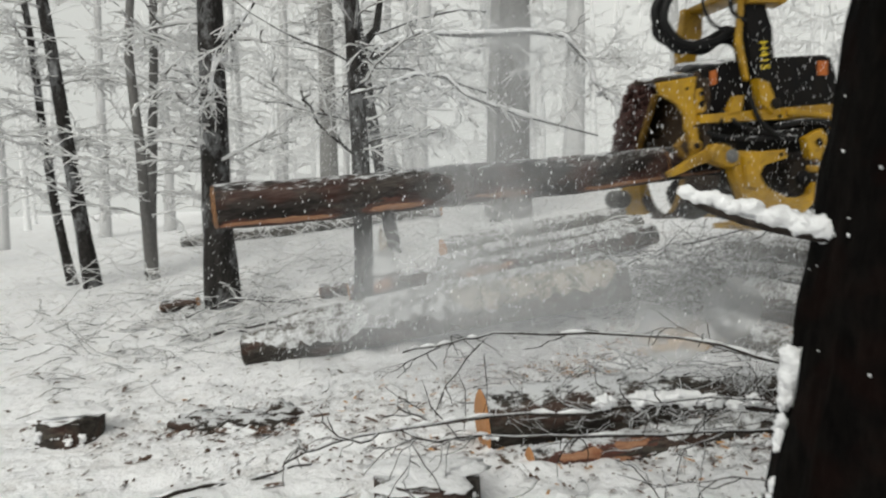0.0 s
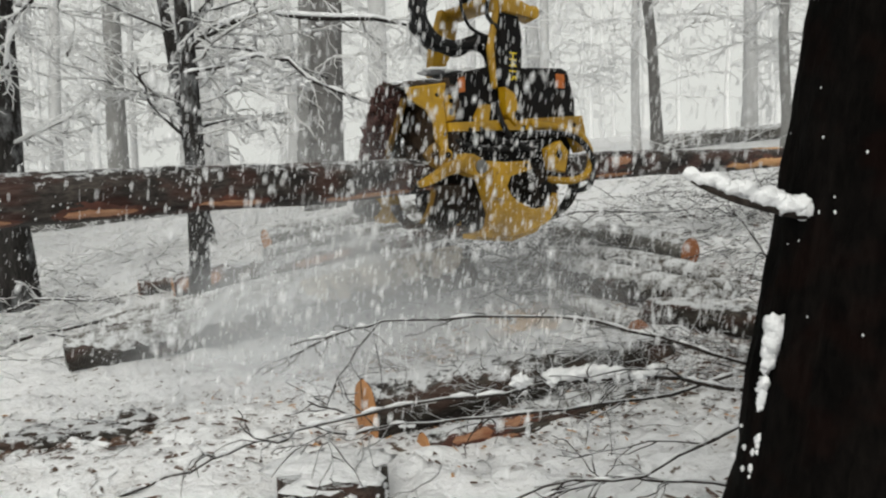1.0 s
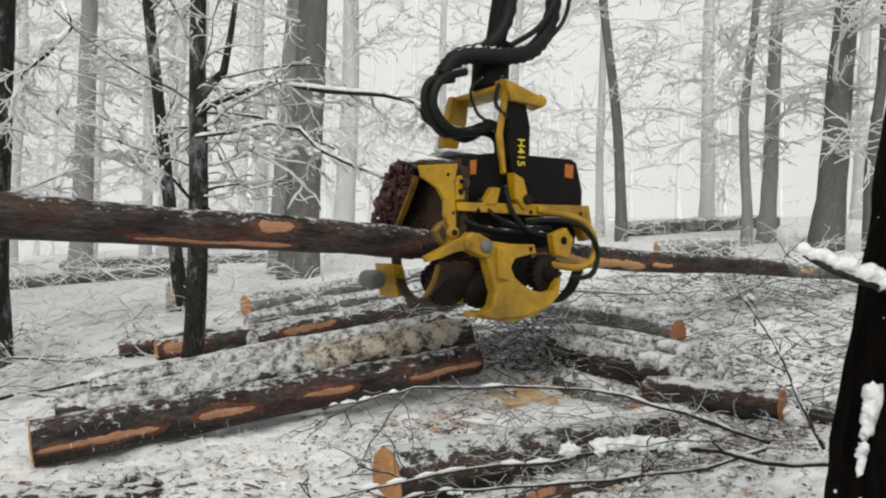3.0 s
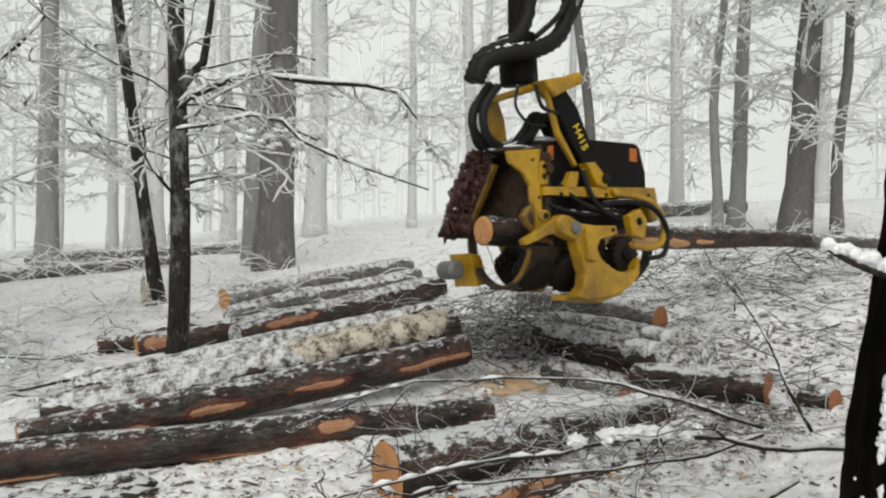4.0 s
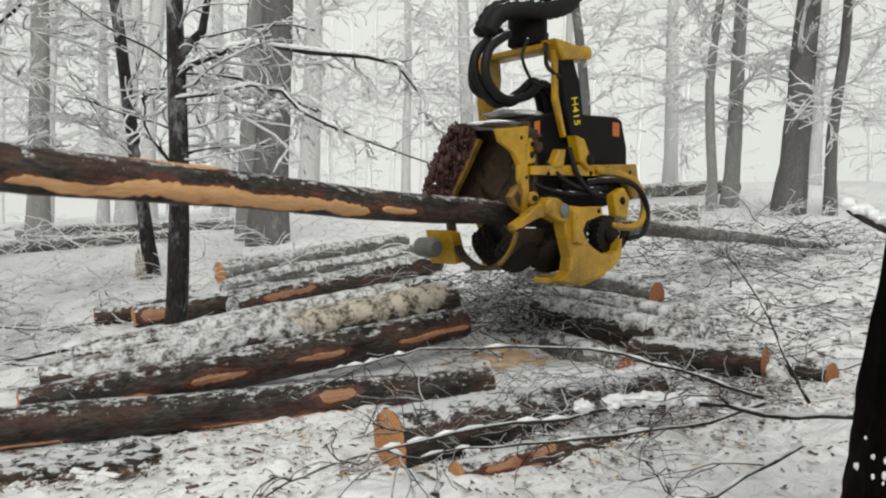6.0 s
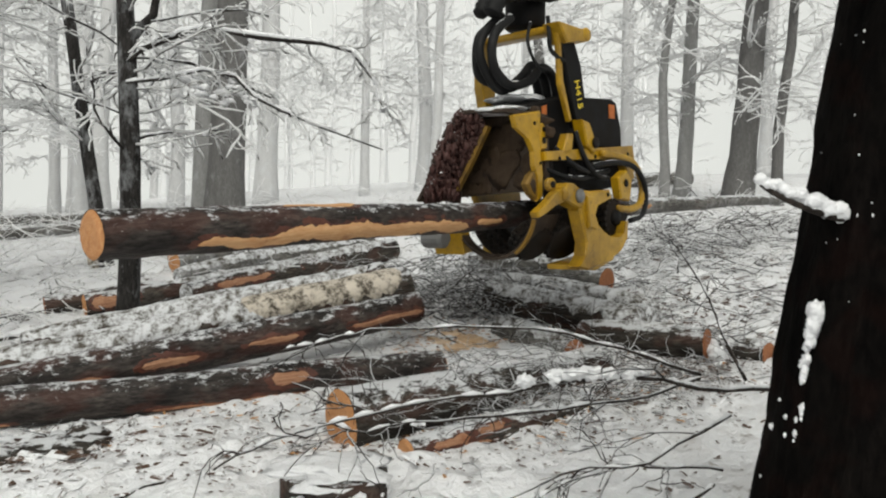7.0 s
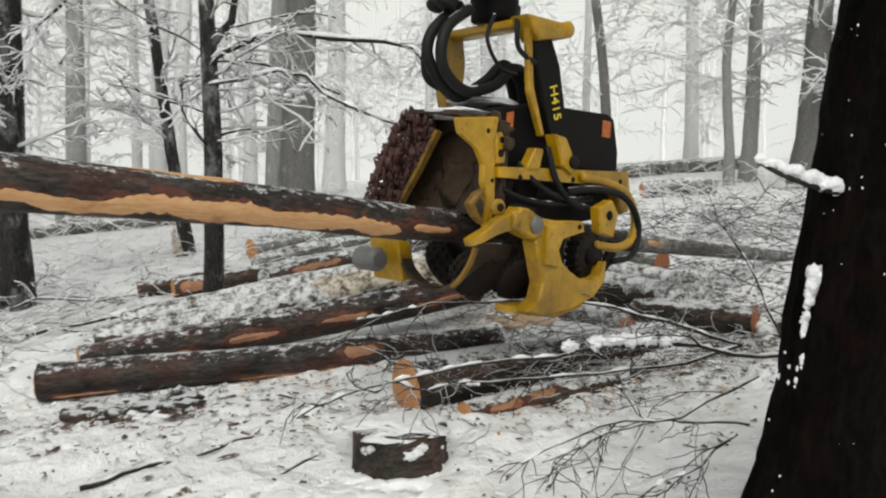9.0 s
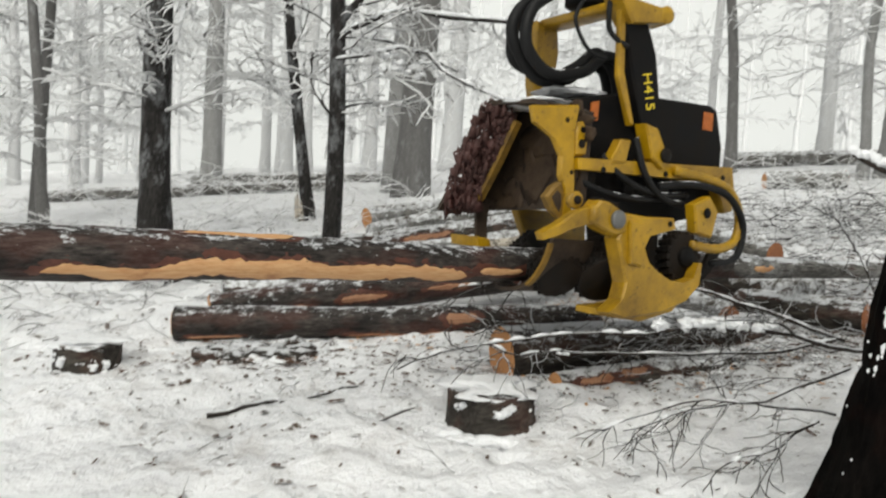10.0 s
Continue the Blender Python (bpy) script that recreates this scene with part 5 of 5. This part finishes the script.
    plate("back_jaw", [(-0.50, -0.2), (0.12, -0.2), (0.16, -0.62), (0.03, -0.72), (-0.34, -0.70), (-0.36, -0.45)], 0.44, 0.50, M_YELLOW)
    plate("jaw_rod", [(-0.72, -0.14), (-0.55, -0.16), (-0.55, -0.22), (-0.72, -0.21)], -0.50, -0.44, M_STEEL)

    def roller(c, axis, r, w):
        body = drum("feed_roller", c, axis, r, w, M_STEEL, root, "studded dark steel roller")
        ax = Vector(axis).normalized()
        u = ax.orthogonal().normalized()
        v = ax.cross(u)
        st = Build()
        for k in range(18):
            a = math.tau * k / 18
            for s in (-0.3, 0, 0.3):
                q = Vector(c) + (u * math.cos(a + s) + v * math.sin(a + s)) * r + ax * (s * w)
                st.box(q, (0.035, 0.035, 0.035), 0.006)
        part("studs", st, M_STEEL, body)

    roller((-0.45, -0.30, -0.52), (0.15, 0.75, 0.6), 0.17, 0.20)
    roller((-0.72, -0.22, -0.55), (0.15, 0.75, 0.6), 0.13, 0.16)
    roller((-0.40, 0.30, -0.52), (0.15, -0.75, 0.6), 0.17, 0.20)
    roller((0.02, -0.44, -0.42), (0, 1, 0), 0.13, 0.10)
    drum("roller_hub", (0.02, -0.50, -0.42), (0, 1, 0), 0.06, 0.04, M_BLACK)
    plate("roller_bracket", [(0.02, -0.12), (0.16, -0.06), (0.24, -0.14), (0.20, -0.30), (0.06, -0.28)], -0.53, -0.46, M_YELLOW)
    # Solid black disc painted for the dark inside of a hole.
    drum("bracket_hole_disc", (0.13, -0.535, -0.16), (0, 1, 0), 0.03, 0.012, M_BLACK)
    # hoses on the right-hand side of the head
    tube("guarded_hose", [(-0.05, -0.42, 0.07), (0.2, -0.44, 0.05), (0.42, -0.45, -0.0), (0.53, -0.46, -0.14), (0.48, -0.48, -0.30), (0.30, -0.5, -0.36), (0.05, -0.5, -0.35)], 0.026, M_YELLOW, ribs=0.14, label="yellow spring-guarded hose")
    tube("hose", [(-0.15, -0.40, -0.03), (0.1, -0.46, 0.0), (0.35, -0.5, -0.04), (0.52, -0.5, -0.2), (0.48, -0.5, -0.40), (0.25, -0.5, -0.45)], 0.022, M_RUBBER)
    tube("hose", [(-0.35, -0.38, 0.22), (-0.3, -0.43, 0.02), (-0.15, -0.44, -0.1), (0.05, -0.42, -0.12)], 0.02, M_RUBBER)
    tube("hose", [(-0.55, -0.33, 0.1), (-0.45, -0.42, -0.02), (-0.2, -0.42, -0.08), (0.1, -0.40, -0.06)], 0.018, M_RUBBER)
    tube("hose", [(-0.75, -0.3, -0.02), (-0.6, -0.4, -0.1), (-0.35, -0.42, -0.12), (-0.1, -0.38, -0.1)], 0.018, M_RUBBER)

    # tilt frame: pivots at its foot; poses about the foot
    foot = Vector((-0.22, 0.0, 0.2))

    def rel(pts):
        return [(x - foot.x, z - foot.z) for x, z in pts]

    def relp(pts):
        return [Vector(p) - foot for p in pts]

    tilt = plate("tilt_frame", rel([(-0.44, 0.86), (-0.27, 0.90), (-0.18, 0.73), (-0.10, 0.28), (-0.26, 0.26), (-0.35, 0.54)]), -0.35, -0.29, M_BLACK, root, "black tilt arm with yellow edges and lettering")
    tilt.location = foot
    plate("arm_edge", rel([(-0.475, 0.94), (-0.44, 0.94), (-0.435, 0.58), (-0.33, 0.30), (-0.36, 0.30), (-0.465, 0.56)]), -0.345, -0.31, M_YELLOW, tilt)
    plate("arm_head", rel([(-0.52, 0.99), (-0.16, 0.97), (-0.14, 0.89), (-0.42, 0.85), (-0.46, 0.90)]), -0.39, -0.25, M_YELLOW, tilt)
    drum("knob", (-0.14 - foot.x, -0.32, 0.935 - foot.z), (0.2, 1, 0), 0.05, 0.16, M_YELLOW, tilt)
    plate("arm_foot", rel([(-0.32, 0.31), (-0.22, 0.29), (-0.12, 0.12), (-0.16, 0.06), (-0.26, 0.12), (-0.29, 0.22)]), -0.43, -0.34, M_YELLOW, tilt)
    drum("foot_pin", (-0.16 - foot.x, -0.44, 0.14 - foot.z), (0, 1, 0), 0.04, 0.03, M_STEEL, tilt)
    plate("back_arm", rel([(-0.52, 0.97), (-0.36, 0.97), (-0.34, 0.80), (-0.38, 0.55), (-0.33, 0.30), (-0.48, 0.28), (-0.54, 0.6)]), 0.30, 0.38, M_YELLOW, tilt)
    b = Build()
    b.box((-0.40 - foot.x, 0.0, 0.96 - foot.z), (0.17, 0.68, 0.055), 0.02)
    part("cross_beam", b, M_YELLOW, tilt)
    for dy, g in ((-0.10, 0.0), (-0.02, 0.03), (0.06, -0.03)):
        tube("hose", relp([(-0.70, dy, 1.04 + g), (-0.90 - g, dy, 0.90), (-0.93 - g, dy, 0.70 + g), (-0.76, dy, 0.57 - g), (-0.50, dy, 0.61 + g), (-0.33, dy, 0.72 + g), (-0.18, dy, 0.66), (-0.12, dy, 0.45)]), 0.034, M_RUBBER, tilt)
    tube("thin_hose", relp([(-0.6, -0.2, 1.0), (-0.72, -0.25, 0.85), (-0.62, -0.25, 0.70), (-0.50, -0.28, 0.66)]), 0.012, M_RUBBER, tilt)
    tube("thin_hose", relp([(-0.45, -0.25, 1.05), (-0.52, -0.3, 0.92), (-0.5, -0.3, 0.80), (-0.42, -0.36, 0.72)]), 0.016, M_RUBBER, tilt)
    curve = bpy.data.curves.new("lettering", "FONT")
    curve.body, curve.size, curve.extrude = "H415", 0.098, 0.002
    tmp = new("lettering_tmp", curve)
    bpy.context.view_layer.update()
    me = bpy.data.meshes.new_from_object(tmp.evaluated_get(bpy.context.evaluated_depsgraph_get()))
    bpy.data.objects.remove(tmp)
    me.materials.clear()
    me.materials.append(M_LETTER)
    txt = new("lettering", me)
    txt.parent = tilt
    txt.matrix_basis = Matrix.Translation(Vector((-0.285, -0.353, 0.60)) - foot) @ pose(0, 0, 0, 90, 78, 0)
    tagged(txt, "yellow painted letters")
    crane = thing("crane_tip", "dark crane tip with rotator and ribbed hoses", "crane")
    drum("rotator", (0, 0, 0.12), (0, 0, 1), 0.15, 0.22, M_BLACK, crane)
    b = Build()
    b.box((0, 0, 0.30), (0.20, 0.26, 0.22), 0.03)
    part("hinge", b, M_BLACK, crane)
    tube("hanging_link", [(0.02, 0, 0.3), (0.05, 0, 0.6), (0.10, 0, 1.2), (0.12, 0, 2.4)], 0.085, M_BLACK, crane, "dark link hanging from the crane", 12)
    tube("hose_sleeve", [(-0.48, -0.05, 0.02), (-0.40, -0.08, 0.16), (-0.2, -0.16, 0.22), (0.05, -0.2, 0.26), (0.3, -0.2, 0.4), (0.48, -0.15, 0.75), (0.5, -0.1, 1.4), (0.45, 0, 2.3)], 0.058, M_RUBBER, crane, "thick ribbed hose sleeve dusted with snow", 14, 0.2)
    tube("hose_sleeve", [(-0.42, 0.1, 0.05), (-0.3, 0.08, 0.24), (-0.08, -0.1, 0.36), (0.05, -0.14, 0.7), (0.02, -0.12, 1.4), (0.05, 0, 2.3)], 0.048, M_RUBBER, crane, "thick ribbed hose sleeve dusted with snow", 14, 0.2)
    tube("thin_hose", [(0.1, -0.16, 0.3), (0.42, -0.22, 0.5), (0.62, -0.2, 0.95), (0.6, -0.1, 2.2)], 0.018, M_RUBBER, crane)
    tube("thin_hose", [(0.05, -0.16, 0.35), (0.32, -0.24, 0.6), (0.5, -0.2, 1.1), (0.45, -0.1, 2.2)], 0.022, M_RUBBER, crane)
    b = Build()
    for k in range(14):
        r2 = random.Random(k)
        b.blob((-0.3 + 0.04 * k, -0.14 + r2.uniform(-0.05, 0.03), 0.26 + 0.005 * k), (0.03, 0.025, 0.012), 2, 0.5, r2)
    tagged(part("snow_dusting", b, M_SNOW, crane), kind="stuff")
    return root, tilt, crane


head, tilt, crane = harvester_head()


# ---- snow shaken from the crowns, falling ----
def falling_snow(seed, count, x0, x1, y0, y1, tall, big):
    rnd = random.Random(seed)
    b = Build()
    for k in range(count):
        c = Vector((rnd.uniform(x0, x1), rnd.uniform(y0, y1), tall * rnd.random()))
        e = big * rnd.choice((0.35, 0.45, 0.6, 0.6, 1.0))
        if big > 0.01:
            b.blob(c, (e * rnd.uniform(0.5, 1.0), e * 0.9, e * rnd.uniform(0.6, 1.0)), 1, 0.8, rnd)
            continue
        base = len(b.v)
        s = Vector((e * rnd.uniform(0.6, 1.1), e, e * rnd.uniform(0.8, 1.6)))
        b.v += [c + Vector((s.x, 0, 0)), c + Vector((0, s.y, e * 0.2)), c - Vector((s.x, 0, e * 0.3)), c - Vector((0, s.y, 0)), c + Vector((0, 0, s.z)), c - Vector((e * 0.2, 0, s.z))]
        b.f += [(base + i, base + (i + 1) % 4, base + 4) for i in range(4)] + [(base + (i + 1) % 4, base + i, base + 5) for i in range(4)]
    ob = part("falling_snow", b, M_SNOW)
    return tagged(ob, "loose snowflakes shaken down from the trees", "snowflakes", kind="stuff")


flurries = [falling_snow(204, 14000, -1.9, 2.3, 4.4, 8.0, 2.3, 0.0058), falling_snow(201, 3900, -1.1, 2.2, 2.8, 5.8, 3.2, 0.017), falling_snow(202, 3600, -2.6, 2.6, 3.0, 6.2, 3.4, 0.0135), falling_snow(203, 700, -2.4, 3.0, 2.6, 6.8, 4.5, 0.012)]


# ---- fine powder snow drifting down in veils ----
def powder_material():
    m = Nodes("powder_snow", 1.0)
    sep = m.n.new("ShaderNodeSeparateXYZ")
    m.l.new(m.tc.outputs["Generated"], sep.inputs[0])
    u, v = m.math("SUBTRACT", sep.outputs[0], 0.5), m.math("SUBTRACT", sep.outputs[2], 0.5)
    r2 = m.math("MULTIPLY", m.math("ADD", m.math("MULTIPLY", u, u), m.math("MULTIPLY", v, v)), 4.0)
    soft = m.math("MAXIMUM", m.math("SUBTRACT", 1.0, r2), 0.0)
    cloud = m.ramp(m.noise(1.6, 4, 0.6), [(0.3, 0.25), (0.7, 1.0)])
    fac = m.math("MULTIPLY", m.math("MULTIPLY", m.math("POWER", soft, 1.4), cloud), 0.42)
    clear, veil, mixer = m.n.new("ShaderNodeBsdfTransparent"), m.n.new("ShaderNodeBsdfTranslucent"), m.n.new("ShaderNodeMixShader")
    both = m.n.new("ShaderNodeMixShader")
    veil.inputs["Color"].default_value = (0.84, 0.86, 0.89, 1)
    m.b.inputs["Base Color"].default_value = (0.84, 0.86, 0.89, 1)
    m.l.new(m.b.outputs[0], both.inputs[1])
    m.l.new(veil.outputs[0], both.inputs[2])
    m.l.new(fac, mixer.inputs[0])
    m.l.new(clear.outputs[0], mixer.inputs[1])
    m.l.new(both.outputs[0], mixer.inputs[2])
    m.l.new(mixer.outputs[0], m.n["Material Output"].inputs["Surface"])
    return m.mat


M_POWDER = powder_material()


def powder(x, y, z, w, h, seed):
    """A bowed veil of powder snow."""
    b = Build()
    n = 12
    for j in range(n + 1):
        for i in range(n + 1):
            u, v = 2 * i / n - 1, 2 * j / n - 1
            b.v.append((x + u * w, y + 0.25 * (u * u + v * v) + 0.1 * noise.noise(Vector((u * 2, v * 2, seed))), z + v * h))
    for j in range(n):
        for i in range(n):
            k = j * (n + 1) + i
            b.f.append((k, k + 1, k + n + 2, k + n + 1))
    ob = part("powder_snow", b, M_POWDER)
    ob.visible_shadow = False
    return tagged(ob, "drifting veil of fine powder snow", "snow dust", kind="stuff")


veils = [powder(-0.1, 5.7, 1.6, 1.15, 1.7, 1), powder(-0.3, 5.2, 1.0, 1.3, 0.8, 2), powder(1.2, 5.0, 0.9, 1.3, 0.9, 3), powder(0.2, 4.9, 0.9, 1.9, 0.7, 4), powder(0.0, 5.4, 2.4, 0.9, 1.3, 5)]


# ---- what moves ----
HEAD_ROWS = [
    (0.0, 2.085, 6.689, 2.135, 18.6, -0.8, -0.5),
    (0.5, 1.317, 6.559, 2.023, 18.2, -1.5, 0.9),
    (1.0, 1.211, 6.404, 1.982, 22.4, -0.2, -0.2),
    (1.5, 1.772, 6.648, 1.959, 14.7, -1.8, -0.0),
    (2.0, 2.112, 6.485, 2.033, 14.0, -1.2, -2.8),
    (2.5, 1.837, 6.382, 1.991, 16.7, 0.1, -0.1),
    (3.0, 1.213, 6.368, 1.924, 17.8, 1.6, 0.1),
    (3.2, 1.170, 6.365, 1.915, 17.9, 1.6, 0.0),
    (4.3, 2.140, 6.180, 2.000, 19.0, 0.8, -4.0),
    (4.5, 2.121, 6.163, 2.021, 19.1, 0.8, -4.4),
    (5.0, 1.689, 6.232, 1.951, 20.2, -1.1, -0.0),
    (5.2, 1.580, 6.215, 1.948, 20.6, -1.1, 0.0),
    (6.3, 1.690, 6.070, 1.950, 24.5, -0.7, 0.2),
    (6.5, 1.823, 6.039, 1.949, 25.0, -0.7, 0.2),
    (7.0, 1.920, 5.817, 1.964, 27.0, -3.0, -1.2),
    (7.5, 1.957, 5.652, 1.944, 25.0, -0.9, 0.5),
    (8.0, 1.657, 5.467, 1.867, 21.9, 1.9, 3.3),
    (8.5, 1.145, 5.103, 1.727, 25.3, 0.9, 2.8),
    (9.0, 0.796, 4.825, 1.622, 26.5, 3.0, 2.1),
    (9.5, 0.570, 4.571, 1.566, 25.6, -0.3, -0.2),
    (10.0, 0.558, 4.466, 1.517, 24.8, 2.7, -1.8),
]
# seconds, swing of the tilt frame in degrees
TILT_ROWS = [(0, 7.0), (0.5, 12.5), (1, 14.0), (1.5, -11.0), (2, -23.5), (2.5, -11.0), (3, 9.0), (4.3, -27.0), (4.5, -21.5), (5, 2.5), (6.5, -2.5), (7, -2.0), (7.5, -6.5), (8, -8.0), (8.5, -1.0), (9, -7.0), (9.5, 0.0), (10, -3.0)]
# seconds, place of the stem's first end along the head, its height at the saw, its slope
STEM_ROWS = [
    (0.0, -4.15, -0.29, 0.077), (0.5, -4.18, -0.33, 0.043), (1.0, -4.2, -0.31, 0.035), (1.3, -4.2, -0.31, 0.04), (1.6, -4.2, -0.30, 0.03), (1.7, -4.3, -0.29, 0.03),
    (1.8, -4.75, -0.29, 0.03), (2.0, -5.70, -0.29, 0.03), (2.1, -6.2, -0.29, 0.02), (2.3, -7.2, -0.29, 0.0), (2.5, -7.5, -0.29, 0.0), (3.0, -7.5, -0.22, -0.026), (3.5, -7.5, -0.23, -0.02), (3.9, -7.5, -0.23, 0.0),
    (4.05, -7.8, -0.23, 0.0), (4.3, -9.55, -0.23, -0.025), (4.5, -10.4, -0.235, 0.0), (4.8, -10.8, -0.28, 0.025), (5.0, -10.9, -0.31, 0.037), (5.5, -11.0, -0.31, 0.02), (5.95, -11.0, -0.28, -0.03), (6.3, -11.0, -0.25, -0.075), (6.5, -10.97, -0.28, -0.006), (6.8, -10.35, -0.37, 0.04),
    (7.0, -10.28, -0.41, 0.054), (7.5, -10.26, -0.30, 0.007), (8.0, -10.28, -0.215, -0.045), (8.5, -10.28, -0.265, -0.02), (9.0, -10.28, -0.23, -0.077), (9.5, -10.29, -0.32, -0.018), (10.0, -10.3, -0.49, -0.024),
]


def glide(rows, t):
    """The values at t seconds on a smooth line through the rows."""
    ts = [r[0] for r in rows]
    i = max(0, min(len(ts) - 2, sum(1 for v in ts if v <= t) - 1))
    a, b = rows[i], rows[i + 1]
    h = b[0] - a[0]
    f = (t - a[0]) / h
    out = []
    for k in range(1, len(a)):
        before = (b[k] - rows[i - 1][k]) / (b[0] - rows[i - 1][0]) if i else (b[k] - a[k]) / h
        after = (rows[i + 2][k] - a[k]) / (rows[i + 2][0] - a[0]) if i + 2 < len(rows) else (b[k] - a[k]) / h
        slope = (b[k] - a[k]) / h
        before, after = (0.0 if before * slope <= 0 else before), (0.0 if after * slope <= 0 else after)
        before = math.copysign(min(abs(before), 3 * abs(slope)), slope)
        after = math.copysign(min(abs(after), 3 * abs(slope)), slope)
        out.append((2 * f ** 3 - 3 * f ** 2 + 1) * a[k] + (f ** 3 - 2 * f ** 2 + f) * h * before + (3 * f ** 2 - 2 * f ** 3) * b[k] + (f ** 3 - f ** 2) * h * after)
    return out


def stem_pose(t, skip):
    """The pose of a piece of the stem that begins skip metres from its first end."""
    x, y, z, yaw, pitch, roll = glide(HEAD_ROWS, t)
    s, dz, slope = glide(STEM_ROWS, t)
    s += skip
    a = radians(yaw)
    return pose(x + math.cos(a) * s, y + math.sin(a) * s, z + dz + slope * (s + 0.9), 0, -math.degrees(math.atan(slope)), yaw)


def drop(start, end, f):
    """Part of a fall from one pose to another."""
    q = start.to_quaternion().slerp(end.to_quaternion(), f)
    return Matrix.Translation(start.translation.lerp(end.translation, f)) @ q.to_matrix().to_4x4()


REST_A, _ = lay(on(-2.15, 5.98, 0.16), on(1.12, 6.66, 0.30), -42)
REST_B, _ = lay(on(-2.38, 5.80, 0.14), on(0.88, 5.70, 0.08))


def motions():
    times = [round(0.1 * k, 1) for k in range(101)]
    rows = []
    for t in times:
        x, y, z, yaw, pitch, roll = glide(HEAD_ROWS, t)
        rows.append((t, pose(x, y, z, roll, pitch, yaw)))
    walk(head, rows)
    foot = tilt.location.copy()
    walk(tilt, [(t, Matrix.Translation(foot) @ pose(0, 0, 0, 0, glide(TILT_ROWS, t)[0], 0)) for t in times])
    rows = []
    for t in times:
        x, y, z, yaw, pitch, roll = glide(HEAD_ROWS, t)
        m = pose(x, y, z, roll, pitch, yaw) @ Matrix.Translation(foot) @ pose(0, 0, 0, 0, glide(TILT_ROWS, t)[0], 0)
        top = m @ (Vector((-0.38, 0, 1.0)) - foot)
        rows.append((t, pose(*top, 0, 0.35 * glide(TILT_ROWS, t)[0], yaw)))
    walk(crane, rows)
    for ob, skip, cut, land, rest in ((log_a, 0.0, 1.3, 1.6, REST_A), (log_b, STEM[0][0], 3.5, 3.85, REST_B), (log_c, STEM[0][0] + STEM[1][0], 99, 100, None)):
        rows = []
        for t in times:
            if t <= cut:
                m = stem_pose(t, skip)
            elif t >= land:
                m = rest
            else:
                m = drop(stem_pose(cut, skip), rest, ((t - cut) / (land - cut)) ** 1.6)
            rows.append((t, m))
        walk(ob, rows)
    for ob, t0, z0, speed in zip(flurries, (0.0, 0.3, 0.3, 0.1), (-0.1, 2.2, 2.2, 2.2), (0.7, 2.9, 2.7, 2.2)):
        fall = [(t, pose(0, 0, z0 + 0.4 - speed * (t - t0))) for t in (0.0, 1.0, 2.0, 3.0)]
        walk(ob, fall + [(4.2, pose(0, 0, -5.0)), (10.0, pose(0, 0, -5.0))])
    for ob, down in zip(veils, (1.5, 0.45, 0.35, 0.3, 1.8)):
        walk(ob, [(0.0, pose(0, 0, 0)), (0.5, pose(-0.1, 0.1, -0.5 * down)), (1.2, pose(-0.2, 0.3, -0.9 * down)), (2.0, pose(-0.2, 0.6, -1.1 * down - 0.4)), (3.0, pose(-0.2, 0.6, -1.6 * down - 1.6)), (4.2, pose(-0.2, 0.6, -5.0)), (10.0, pose(-0.2, 0.6, -5.0))])


motions()
